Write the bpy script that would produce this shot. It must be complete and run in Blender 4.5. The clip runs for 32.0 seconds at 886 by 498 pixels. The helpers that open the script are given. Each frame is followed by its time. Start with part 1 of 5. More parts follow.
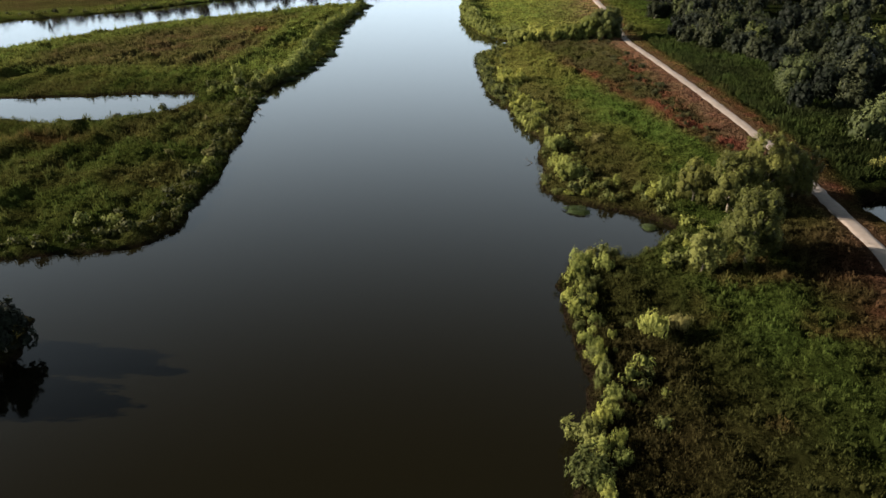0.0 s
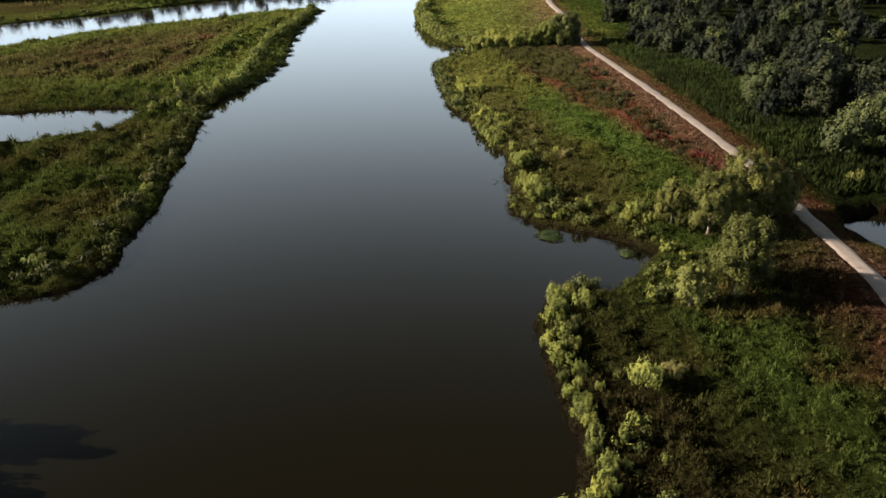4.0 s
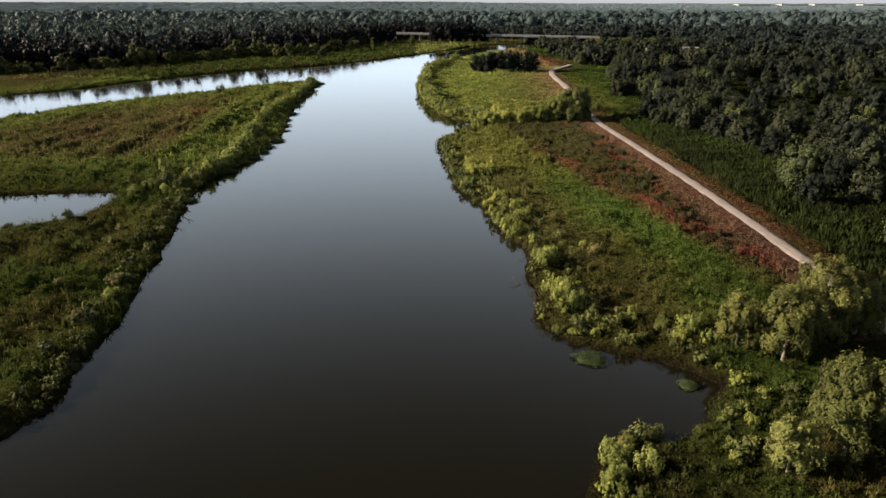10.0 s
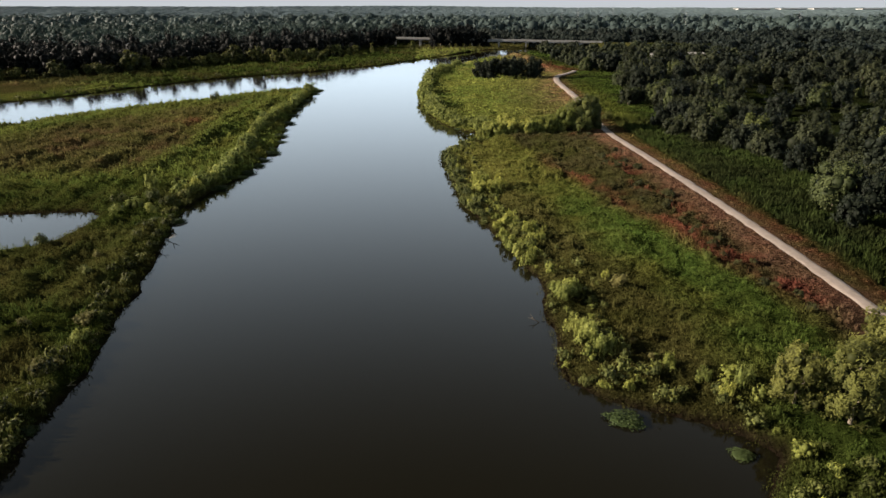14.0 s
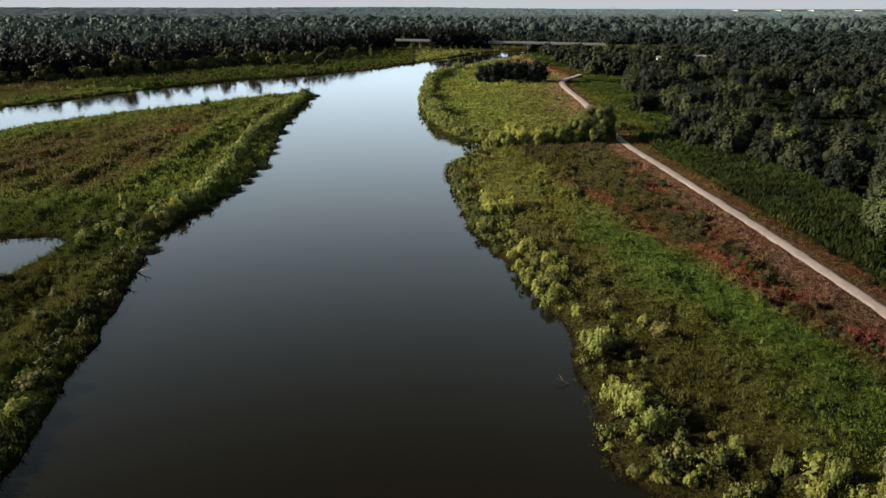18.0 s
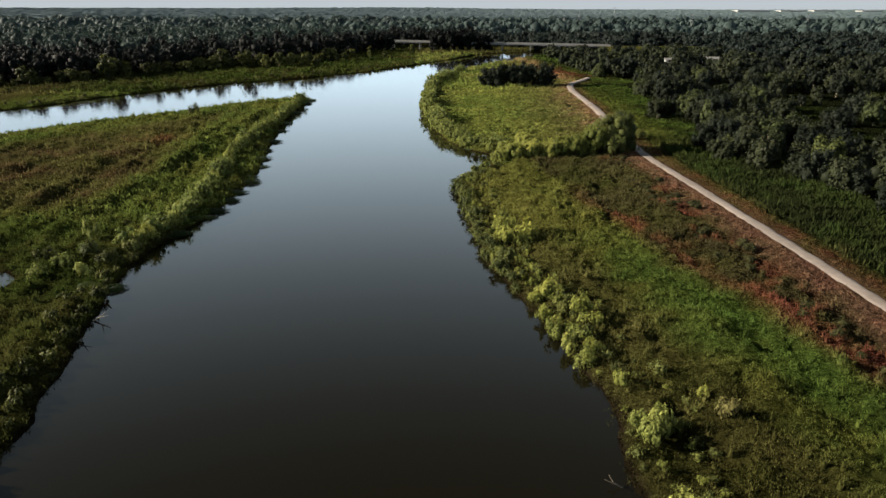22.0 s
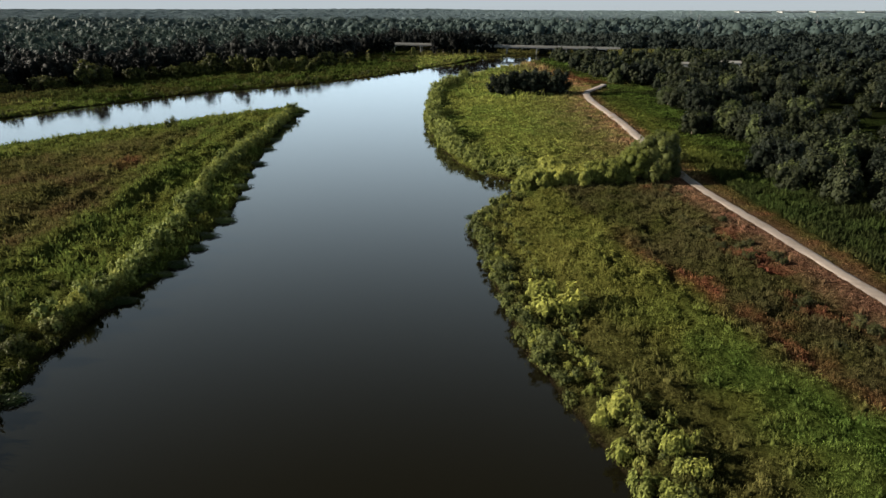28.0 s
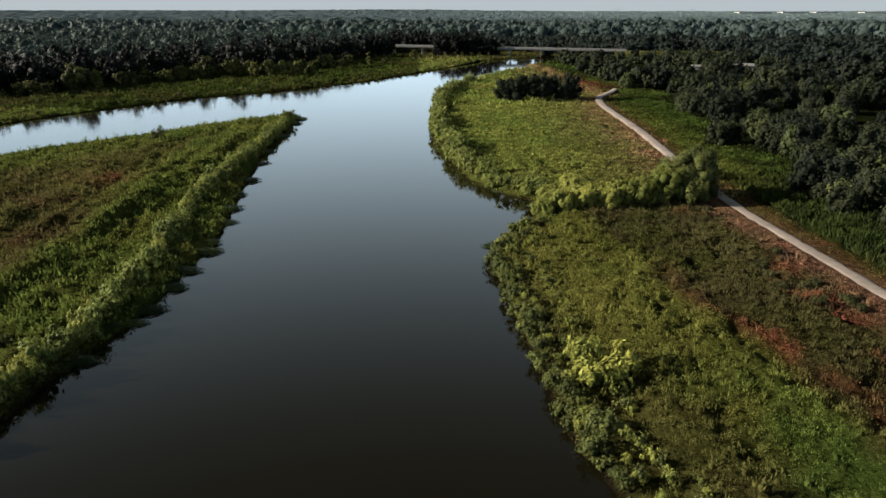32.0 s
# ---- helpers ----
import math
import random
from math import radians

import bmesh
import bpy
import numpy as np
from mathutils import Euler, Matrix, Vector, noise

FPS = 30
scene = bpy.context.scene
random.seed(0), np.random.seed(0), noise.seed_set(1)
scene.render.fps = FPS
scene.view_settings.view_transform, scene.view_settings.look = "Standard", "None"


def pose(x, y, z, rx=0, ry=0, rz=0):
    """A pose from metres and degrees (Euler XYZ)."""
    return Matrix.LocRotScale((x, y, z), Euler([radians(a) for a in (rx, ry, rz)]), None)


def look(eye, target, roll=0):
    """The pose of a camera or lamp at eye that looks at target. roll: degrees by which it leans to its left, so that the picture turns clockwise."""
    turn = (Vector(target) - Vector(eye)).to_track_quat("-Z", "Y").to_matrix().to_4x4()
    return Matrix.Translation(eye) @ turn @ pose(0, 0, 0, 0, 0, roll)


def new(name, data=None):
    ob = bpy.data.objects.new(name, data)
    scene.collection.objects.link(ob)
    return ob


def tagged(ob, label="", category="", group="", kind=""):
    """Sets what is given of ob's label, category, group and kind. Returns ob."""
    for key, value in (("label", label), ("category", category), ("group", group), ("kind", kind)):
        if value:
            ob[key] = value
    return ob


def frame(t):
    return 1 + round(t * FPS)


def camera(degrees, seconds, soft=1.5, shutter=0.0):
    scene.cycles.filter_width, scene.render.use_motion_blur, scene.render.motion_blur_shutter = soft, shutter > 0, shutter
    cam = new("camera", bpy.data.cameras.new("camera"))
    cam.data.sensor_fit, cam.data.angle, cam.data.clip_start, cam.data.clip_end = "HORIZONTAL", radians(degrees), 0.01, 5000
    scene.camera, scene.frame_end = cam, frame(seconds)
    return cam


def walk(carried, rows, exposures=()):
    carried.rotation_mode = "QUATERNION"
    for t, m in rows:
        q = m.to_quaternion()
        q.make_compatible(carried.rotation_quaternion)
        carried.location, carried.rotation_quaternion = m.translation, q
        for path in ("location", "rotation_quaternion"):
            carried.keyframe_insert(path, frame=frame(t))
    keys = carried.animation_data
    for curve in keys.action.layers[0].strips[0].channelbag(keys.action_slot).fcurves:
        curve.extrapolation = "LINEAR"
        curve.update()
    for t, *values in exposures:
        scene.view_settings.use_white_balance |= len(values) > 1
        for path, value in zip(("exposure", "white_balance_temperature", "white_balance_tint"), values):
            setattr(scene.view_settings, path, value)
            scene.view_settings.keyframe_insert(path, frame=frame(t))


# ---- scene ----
cam = camera(65.5, 32.0)
PATH = [
    (0, (3.835, -9.977, 35.468), (3.775, -8.167, 34.619), -0.06),
    (0.5, (3.839, -9.356, 35.452), (3.834, -7.544, 34.605), -0.08),
    (1, (3.482, -8.455, 35.535), (3.543, -6.644, 34.688), -0.00),
    (1.5, (3.299, -7.565, 35.545), (3.359, -5.754, 34.698), 0.01),
    (2, (3.299, -6.691, 35.642), (3.358, -4.88, 34.796), 0.03),
    (2.5, (3.217, -5.703, 35.648), (3.277, -3.892, 34.802), 0.08),
    (4.5, (2.963, -0.373, 35.872), (3.021, 1.44, 35.03), -0.02),
    (5, (2.798, 1.1, 35.875), (2.857, 2.937, 35.086), -0.06),
    (5.5, (2.603, 2.442, 35.8), (2.666, 4.305, 35.076), -0.04),
    (6, (2.302, 3.708, 35.652), (2.368, 5.588, 34.972), 0.10),
    (6.5, (2.255, 5.155, 35.649), (2.32, 7.035, 34.971), 0.01),
    (7, (2.181, 6.559, 35.664), (2.247, 8.44, 34.987), -0.00),
    (7.5, (2.118, 7.872, 35.68), (2.184, 9.753, 35.004), -0.01),
    (8, (1.929, 9.154, 35.713), (1.996, 11.035, 35.038), 0.03),
    (8.5, (1.765, 10.455, 35.701), (1.833, 12.336, 35.027), 0.08),
    (9, (1.667, 11.663, 35.68), (1.735, 13.546, 35.008), 0.09),
    (9.5, (1.527, 12.815, 35.681), (1.595, 14.697, 35.008), 0.09),
    (10, (1.411, 14.016, 35.664), (1.479, 15.898, 34.992), 0.09),
    (10.5, (1.336, 15.135, 35.655), (1.404, 17.018, 34.984), 0.07),
    (11, (1.208, 16.326, 35.597), (1.277, 18.209, 34.927), 0.08),
    (11.5, (1.092, 17.599, 35.602), (1.162, 19.483, 34.932), 0.08),
    (12, (0.993, 18.958, 35.683), (1.061, 20.84, 35.011), 0.11),
    (12.5, (0.91, 20.224, 35.805), (0.979, 22.108, 35.138), 0.09),
    (13, (0.762, 21.461, 35.945), (0.831, 23.346, 35.282), 0.11),
    (13.5, (0.624, 22.858, 35.953), (0.694, 24.744, 35.291), 0.10),
    (14, (0.554, 24.313, 35.943), (0.624, 26.199, 35.281), 0.09),
    (14.5, (0.461, 25.86, 35.944), (0.532, 27.746, 35.282), 0.12),
    (16.5, (0.007, 32.676, 35.99), (0.08, 34.563, 35.33), 0.07),
    (17, (-0.006, 34.493, 35.93), (0.067, 36.38, 35.27), 0.10),
    (17.5, (-0.148, 36.683, 35.973), (-0.075, 38.57, 35.313), 0.10),
    (18, (-0.296, 38.471, 36.01), (-0.222, 40.358, 35.351), 0.13),
    (18.5, (-0.328, 40.231, 36.016), (-0.255, 42.118, 35.357), 0.09),
    (19, (-0.347, 42.162, 36.026), (-0.274, 44.049, 35.366), 0.05),
    (19.5, (-0.44, 44.454, 36.091), (-0.367, 46.341, 35.432), 0.07),
    (20, (-0.664, 46.317, 36.103), (-0.59, 48.204, 35.444), 0.10),
    (20.5, (-0.815, 48.057, 36.06), (-0.739, 49.944, 35.401), 0.16),
    (21, (-0.956, 49.882, 36.004), (-0.88, 51.769, 35.346), 0.10),
    (21.5, (-1.14, 52.098, 35.988), (-1.063, 53.985, 35.33), 0.12),
    (22, (-1.169, 54.502, 35.995), (-1.092, 56.389, 35.337), 0.14),
    (22.5, (-1.164, 56.7, 35.931), (-1.089, 58.587, 35.273), 0.09),
    (23, (-1.252, 58.821, 35.951), (-1.176, 60.708, 35.294), 0.11),
    (23.5, (-1.349, 60.78, 35.966), (-1.272, 62.667, 35.309), 0.11),
    (24, (-1.323, 62.981, 35.968), (-1.247, 64.868, 35.311), 0.13),
    (24.5, (-1.478, 65.373, 36.011), (-1.401, 67.261, 35.355), 0.10),
    (26.5, (-2.084, 74.703, 36.11), (-2.006, 76.591, 35.455), 0.13),
    (27, (-2.246, 77.051, 36.125), (-2.168, 78.939, 35.47), 0.12),
    (27.5, (-2.5, 79.873, 36.16), (-2.421, 81.761, 35.506), 0.14),
    (28, (-2.636, 82.167, 36.122), (-2.557, 84.055, 35.467), 0.11),
    (28.5, (-2.801, 84.233, 36.142), (-2.721, 86.121, 35.488), 0.12),
    (29, (-3.002, 86.439, 36.155), (-2.922, 88.327, 35.501), 0.09),
    (29.5, (-3.292, 88.85, 36.243), (-3.211, 90.739, 35.59), 0.11),
    (30, (-3.491, 90.936, 36.31), (-3.41, 92.825, 35.657), 0.10),
    (30.5, (-3.758, 92.781, 36.367), (-3.676, 94.669, 35.714), 0.08),
    (31, (-3.995, 94.361, 36.405), (-3.913, 96.249, 35.752), 0.10),
    (31.5, (-4.173, 96.004, 36.432), (-4.092, 97.893, 35.779), 0.07),
    (32, (-4.35, 97.691, 36.389), (-4.269, 99.579, 35.736), 0.05),
]
# the camera sets its exposure and white balance as it tilts
walk(cam, [(t, look(eye, target, roll)) for t, eye, target, roll in PATH],
     [(0, 2.14, 6620, 12), (1, 2.06, 6620, 12), (5, 2.23, 6700, 14), (7, 2.16, 6720, 15), (10, 2.08, 6750, 16), (14, 2.04, 6680, 14), (20, 1.97, 6520, 10), (26, 1.94, 6460, 9),
      (32, 1.86, 6400, 8)])

# ---- sky, sun ----
SUN_TO = Vector((-1.0, 0.07, 0.37)).normalized()
world = bpy.data.worlds.new("world")
scene.world = world
world.use_nodes = True
wn = world.node_tree
sky = wn.nodes.new("ShaderNodeTexSky")
sky.sky_type = 'NISHITA'
sky.sun_disc = False
sky.sun_elevation = math.asin(SUN_TO.z)
sky.sun_rotation = math.atan2(SUN_TO.x, SUN_TO.y)
sky.altitude, sky.air_density, sky.dust_density, sky.ozone_density = 200, 0.5, 0.4, 1.5
grey = wn.nodes.new("ShaderNodeRGBToBW")
haze = wn.nodes.new("ShaderNodeMix")
haze.data_type = 'RGBA'
haze.inputs[0].default_value = 0.75
wn.links.new(sky.outputs[0], grey.inputs[0])
wn.links.new(sky.outputs[0], haze.inputs[6])
wn.links.new(grey.outputs[0], haze.inputs[7])
coord = wn.nodes.new("ShaderNodeTexCoord")
split = wn.nodes.new("ShaderNodeSeparateXYZ")
share = wn.nodes.new("ShaderNodeMapRange")
share.interpolation_type = 'SMOOTHSTEP'
share.inputs[1].default_value, share.inputs[2].default_value = 0.05, 0.72
share.inputs[3].default_value, share.inputs[4].default_value = 0.92, 0.0
veil = wn.nodes.new("ShaderNodeMix")
veil.data_type = 'RGBA'
band = wn.nodes.new("ShaderNodeMapRange")
band.inputs[1].default_value, band.inputs[2].default_value = 0.015, 0.09
glow = wn.nodes.new("ShaderNodeMix")
glow.data_type = 'RGBA'
glow.inputs[6].default_value, glow.inputs[7].default_value = (2.75, 3.05, 3.25, 1), (7.5, 9.4, 10.7, 1)
wn.links.new(band.outputs[0], glow.inputs[0])
wn.links.new(glow.outputs[2], veil.inputs[7])
wn.links.new(coord.outputs["Generated"], split.inputs[0])
wn.links.new(split.outputs["Z"], share.inputs[0])
wn.links.new(split.outputs["Z"], band.inputs[0])
wn.links.new(share.outputs[0], veil.inputs[0])
dim = wn.nodes.new("ShaderNodeVectorMath")
dim.operation = 'SCALE'
dim.inputs[3].default_value = 0.30
wn.links.new(haze.outputs[2], dim.inputs[0])
wn.links.new(dim.outputs[0], veil.inputs[6])
wn.links.new(veil.outputs[2], wn.nodes["Background"].inputs[0])
wn.nodes["Background"].inputs[1].default_value = 0.05
sun_data = bpy.data.lights.new("sun", 'SUN')
sun_data.energy, sun_data.angle, sun_data.color = 5.0, radians(0.6), (1.0, 0.89, 0.73)
sun = new("sun", sun_data)
sun.matrix_world = look(SUN_TO * 100, (0, 0, 0))

# ---- plan: shore lines, trail ----
RIGHT_SHORE = [(6, -300), (9, -60), (10, 0), (12.2, 27), (14.5, 36), (14.7, 44), (14.4, 52), (13.8, 57), (15.8, 62), (20.8, 64.8),
               (23, 63.3), (26, 65.7), (30, 70.4), (31, 72.8), (28.4, 75.9), (24.9, 78.7), (20, 80.5), (17, 83.5), (15.4, 86.5),
               (16, 92), (16.6, 104), (17.4, 112), (15.8, 118), (15.4, 126), (12.3, 137), (10, 148), (9, 160), (8.2, 176),
               (7.5, 197), (10, 207), (16.3, 216)]
RIGHT_SHORE_FAR = [(20.8, 227.5), (16, 235), (9, 248), (4.3, 275), (1.5, 315), (2, 345), (5.5, 400), (13, 440), (22, 470), (35, 505),
                   (65, 555), (82, 594), (130, 640), (260, 660)]
FAR_SHORE = [(-520, 120), (-300, 215), (-220, 262), (-175, 296), (-150, 325), (-138, 350), (-125, 373), (-110, 396), (-94, 416), (-72, 434),
             (-48, 460), (-25, 491), (2, 542), (28, 594), (56, 655), (88, 676), (130, 690), (260, 700)]
ISLAND = [(-260, 40), (-100, 57), (-51, 60.7), (-45, 62.3), (-39, 63.5), (-35, 66), (-32.6, 71), (-33.7, 77), (-34.3, 91),
          (-36.3, 105), (-38.2, 118), (-40.3, 130.5), (-42.2, 142), (-42.8, 150), (-42.6, 157), (-41.2, 166), (-38.9, 175), (-38.2, 187), (-37.6, 198),
          (-37.2, 206), (-38.4, 220), (-40.4, 237), (-41.4, 250), (-43.3, 270), (-45.2, 298)]
ISLAND_FAR = [(-45.2, 318), (-44.4, 338), (-45, 352), (-50, 356), (-60, 348), (-76, 328), (-94, 307), (-106, 294), (-116, 279), (-126, 258), (-135, 239),
              (-144, 206), (-160, 150), (-260, 130)]
LEFT_POND = [(-125, 132), (-101, 127), (-93, 126), (-78.6, 122), (-71, 124), (-64, 128), (-58.5, 133), (-57.3, 143), (-60, 149.6),
             (-75, 148.3), (-88, 145.6), (-101, 143), (-125, 145)]
RIGHT_POND = [(57.8, 79), (60.5, 83), (72, 84), (88, 80), (90, 70), (72, 63), (61, 65.5), (58.5, 72)]
LEFT_BANK = [(-300, -10), (-60, 8), (-41, 26), (-37, 37), (-37.5, 45), (-44, 50), (-70, 52), (-300, 50)]
CREEK = [(-14, 742), (4, 752), (16, 768), (22, 800), (8, 800), (-4, 775), (-18, 756)]
TRAIL = [(30, -60), (41, 20), (47.7, 49), (50.5, 60), (51.8, 71), (53.0, 83), (54.2, 98), (54.8, 112), (55.2, 131), (55.4, 155),
         (55.2, 187), (55.2, 222), (59.6, 267), (63.4, 302), (65.8, 336), (68.2, 363), (71.8, 382), (78, 395), (84, 406), (88, 415)]
# foot of the wood on the far bank: y over x
WOOD_X = [-600, -300, -200, -169, -148, -106, -60, -44, -34, -26]
WOOD_Y = [300, 355, 403, 422, 485, 529, 580, 650, 735, 760]


def curve_through(points, step=3.0, closed=False):
    """A smooth line through the points, as an array."""
    p = [np.array(q, float) for q in points]
    n = len(p)
    out = []
    for i in range(n if closed else n - 1):
        a, b = p[i], p[(i + 1) % n]
        z0 = p[(i - 1) % n] if closed or i else 2 * a - b
        z1 = p[(i + 2) % n] if closed or i + 2 < n else 2 * b - a
        k = max(1, int(np.linalg.norm(b - a) / step))
        k = min(k, 24)
        for j in range(k):
            t = j / k
            out.append(0.5 * (2 * a + (b - z0) * t + (2 * z0 - 5 * a + 4 * b - z1) * t * t + (3 * a - z0 - 3 * b + z1) * t ** 3))
    if not closed:
        out.append(p[-1])
    return np.array(out)


def signed_distance(x, y, loop):
    """Distance to a closed line, positive inside."""
    shape = x.shape
    px, py = x.ravel(), y.ravel()
    best = np.full(px.shape, 1e18)
    inside = np.zeros(px.shape, bool)
    q = np.roll(loop, -1, axis=0)
    for (ax, ay), (bx, by) in zip(loop, q):
        dx, dy = bx - ax, by - ay
        t = np.clip(((px - ax) * dx + (py - ay) * dy) / max(dx * dx + dy * dy, 1e-9), 0, 1)
        best = np.minimum(best, (px - ax - t * dx) ** 2 + (py - ay - t * dy) ** 2)
        if ay != by:
            inside ^= ((ay > py) != (by > py)) & (px < dx * (py - ay) / dy + ax)
    d = np.sqrt(best)
    return np.where(inside, d, -d).reshape(shape)


def hash01(i, j, seed):
    v = np.sin(i * 127.1 + j * 311.7 + seed * 74.7) * 43758.5453
    return v - np.floor(v)


def value_noise(x, y, seed=0):
    xi, yi = np.floor(x), np.floor(y)
    fx, fy = x - xi, y - yi
    fx, fy = fx * fx * (3 - 2 * fx), fy * fy * (3 - 2 * fy)
    a, b = hash01(xi, yi, seed), hash01(xi + 1, yi, seed)
    c, d = hash01(xi, yi + 1, seed), hash01(xi + 1, yi + 1, seed)
    return (a + (b - a) * fx) * (1 - fy) + (c + (d - c) * fx) * fy


def fractal(x, y, scale, seed=0, octaves=3):
    """Noise from -1 to 1."""
    total, weight, amp = 0.0, 0.0, 1.0
    for k in range(octaves):
        total = total + amp * value_noise(x / scale * 2 ** k + 17.3 * k, y / scale * 2 ** k - 9.1 * k, seed + k)
        weight += amp
        amp *= 0.5
    return 2 * total / weight - 1


def smooth(a, b, v):
    t = np.clip((v - a) / (b - a), 0, 1)
    return t * t * (3 - 2 * t)


RIGHT_LINE = np.vstack([curve_through(RIGHT_SHORE + RIGHT_SHORE_FAR), [(900, 700), (5000, 700), (5000, -900), (6, -900)]])
FAR_LINE = np.vstack([curve_through(FAR_SHORE), [(900, 745), (5500, 745), (5500, 6000), (-5500, 6000), (-5500, 120)]])
ISLAND_LINE = curve_through(ISLAND + ISLAND_FAR, closed=True)
LEFT_POND_LINE = curve_through(LEFT_POND, closed=True)
RIGHT_POND_LINE = curve_through(RIGHT_POND, closed=True)
LEFT_BANK_LINE = curve_through(LEFT_BANK, closed=True)
CREEK_LINE = curve_through(CREEK, closed=True)
TRAIL_LINE = curve_through(TRAIL, 2.0)
OUTER = np.array([(-5500, -900), (-400, -900), (-400, 150), (-5500, 150)], float)


def shore(x, y):
    """Signed distance to the nearest water's edge, positive on land, uneven."""
    right = np.minimum(signed_distance(x, y, RIGHT_LINE), -signed_distance(x, y, RIGHT_POND_LINE))
    island = np.minimum(signed_distance(x, y, ISLAND_LINE), -signed_distance(x, y, LEFT_POND_LINE))
    far = np.minimum(signed_distance(x, y, FAR_LINE), -signed_distance(x, y, CREEK_LINE))
    d = np.maximum.reduce([right, island, far, signed_distance(x, y, LEFT_BANK_LINE), signed_distance(x, y, OUTER)])
    return d + 0.75 * fractal(x, y, 5.0, 3) + 0.35 * fractal(x, y, 1.7, 8, 2)


def trail_offset(x, y):
    """Metres to the right of the trail's middle (negative: river side)."""
    k = TRAIL_LINE[:, 1] < 399.5
    xt = np.interp(y, TRAIL_LINE[k, 1], TRAIL_LINE[k, 0])
    return x - xt


def trail_distance(x, y):
    best = np.full(x.shape, 1e9)
    for (ax, ay), (bx, by) in zip(TRAIL_LINE[:-1], TRAIL_LINE[1:]):
        dx, dy = bx - ax, by - ay
        t = np.clip(((x - ax) * dx + (y - ay) * dy) / (dx * dx + dy * dy), 0, 1)
        best = np.minimum(best, (x - ax - t * dx) ** 2 + (y - ay - t * dy) ** 2)
    return np.sqrt(best)


def ground_height(x, y, d, td):
    """Height of land (d: shore distance, td: distance to the trail)."""
    east = smooth(0, 30, x - np.interp(y, [0, 60, 200, 300, 420], [14, 16, 10, 6, 20])) * (x > 0) * (y < 640)
    land = 0.18 + 0.45 * smooth(0, 2.0, d) + 0.45 * smooth(1, 14, d) + 1.15 * east
    rough = 0.55 * fractal(x, y, 2.6, 21, 3) + 0.30 * fractal(x, y, 9, 5, 2) + (0.50 + 0.6 * (x < -30)) * fractal(x / 3.0, y / 24, 1.0, 25, 2)
    rough = rough + 0.75 * fractal(x, y, 1.4, 26, 2) * (np.abs(x) < 75) * (y < 265)
    land = land + rough * smooth(0.5, 4, d) * smooth(2.6, 7.5, td)
    land = land + 0.12 * (1 - smooth(2.0, 7.0, td))
    crest = x + 56.5 + 1.6 * fractal(x, y, 22, 27, 2)
    bank = smooth(-16, -1.5, crest) * (1 - smooth(-1.0, 2.2, crest)) * smooth(172, 190, y) * (1 - smooth(300, 322, y))
    land = land + 0.9 * bank * (0.75 + 0.4 * fractal(x, y, 12, 28, 2))
    land = np.maximum(land, 0.35)
    land = land + smooth(700, 3000, y) * 4 + smooth(3500, 4500, y) * (22 + 8 * np.exp(-((x + 100) / 620) ** 2) + 3 * fractal(x, y, 900, 2))
    bed = np.maximum(0.45 * d, -2.0)
    return np.where(d > 0, land * smooth(0, 0.7, d) , bed)


COL = {"grass": (0.104, 0.190, 0.037), "olive": (0.148, 0.168, 0.048), "dark": (0.050, 0.070, 0.015), "red": (0.225, 0.096, 0.053),
       "tan": (0.35, 0.225, 0.135), "brown": (0.130, 0.105, 0.050), "mud": (0.045, 0.038, 0.022), "lime": (0.178, 0.212, 0.047),
       "bright": (0.178, 0.240, 0.048), "dusk": (0.088, 0.090, 0.038), "deep": (0.021, 0.037, 0.013)}
COL = {k: np.array(v) * (0.318, 0.272, 0.300) for k, v in COL.items()}


def mix(c, name, w):
    return c * (1 - w[..., None]) + COL[name] * w[..., None]


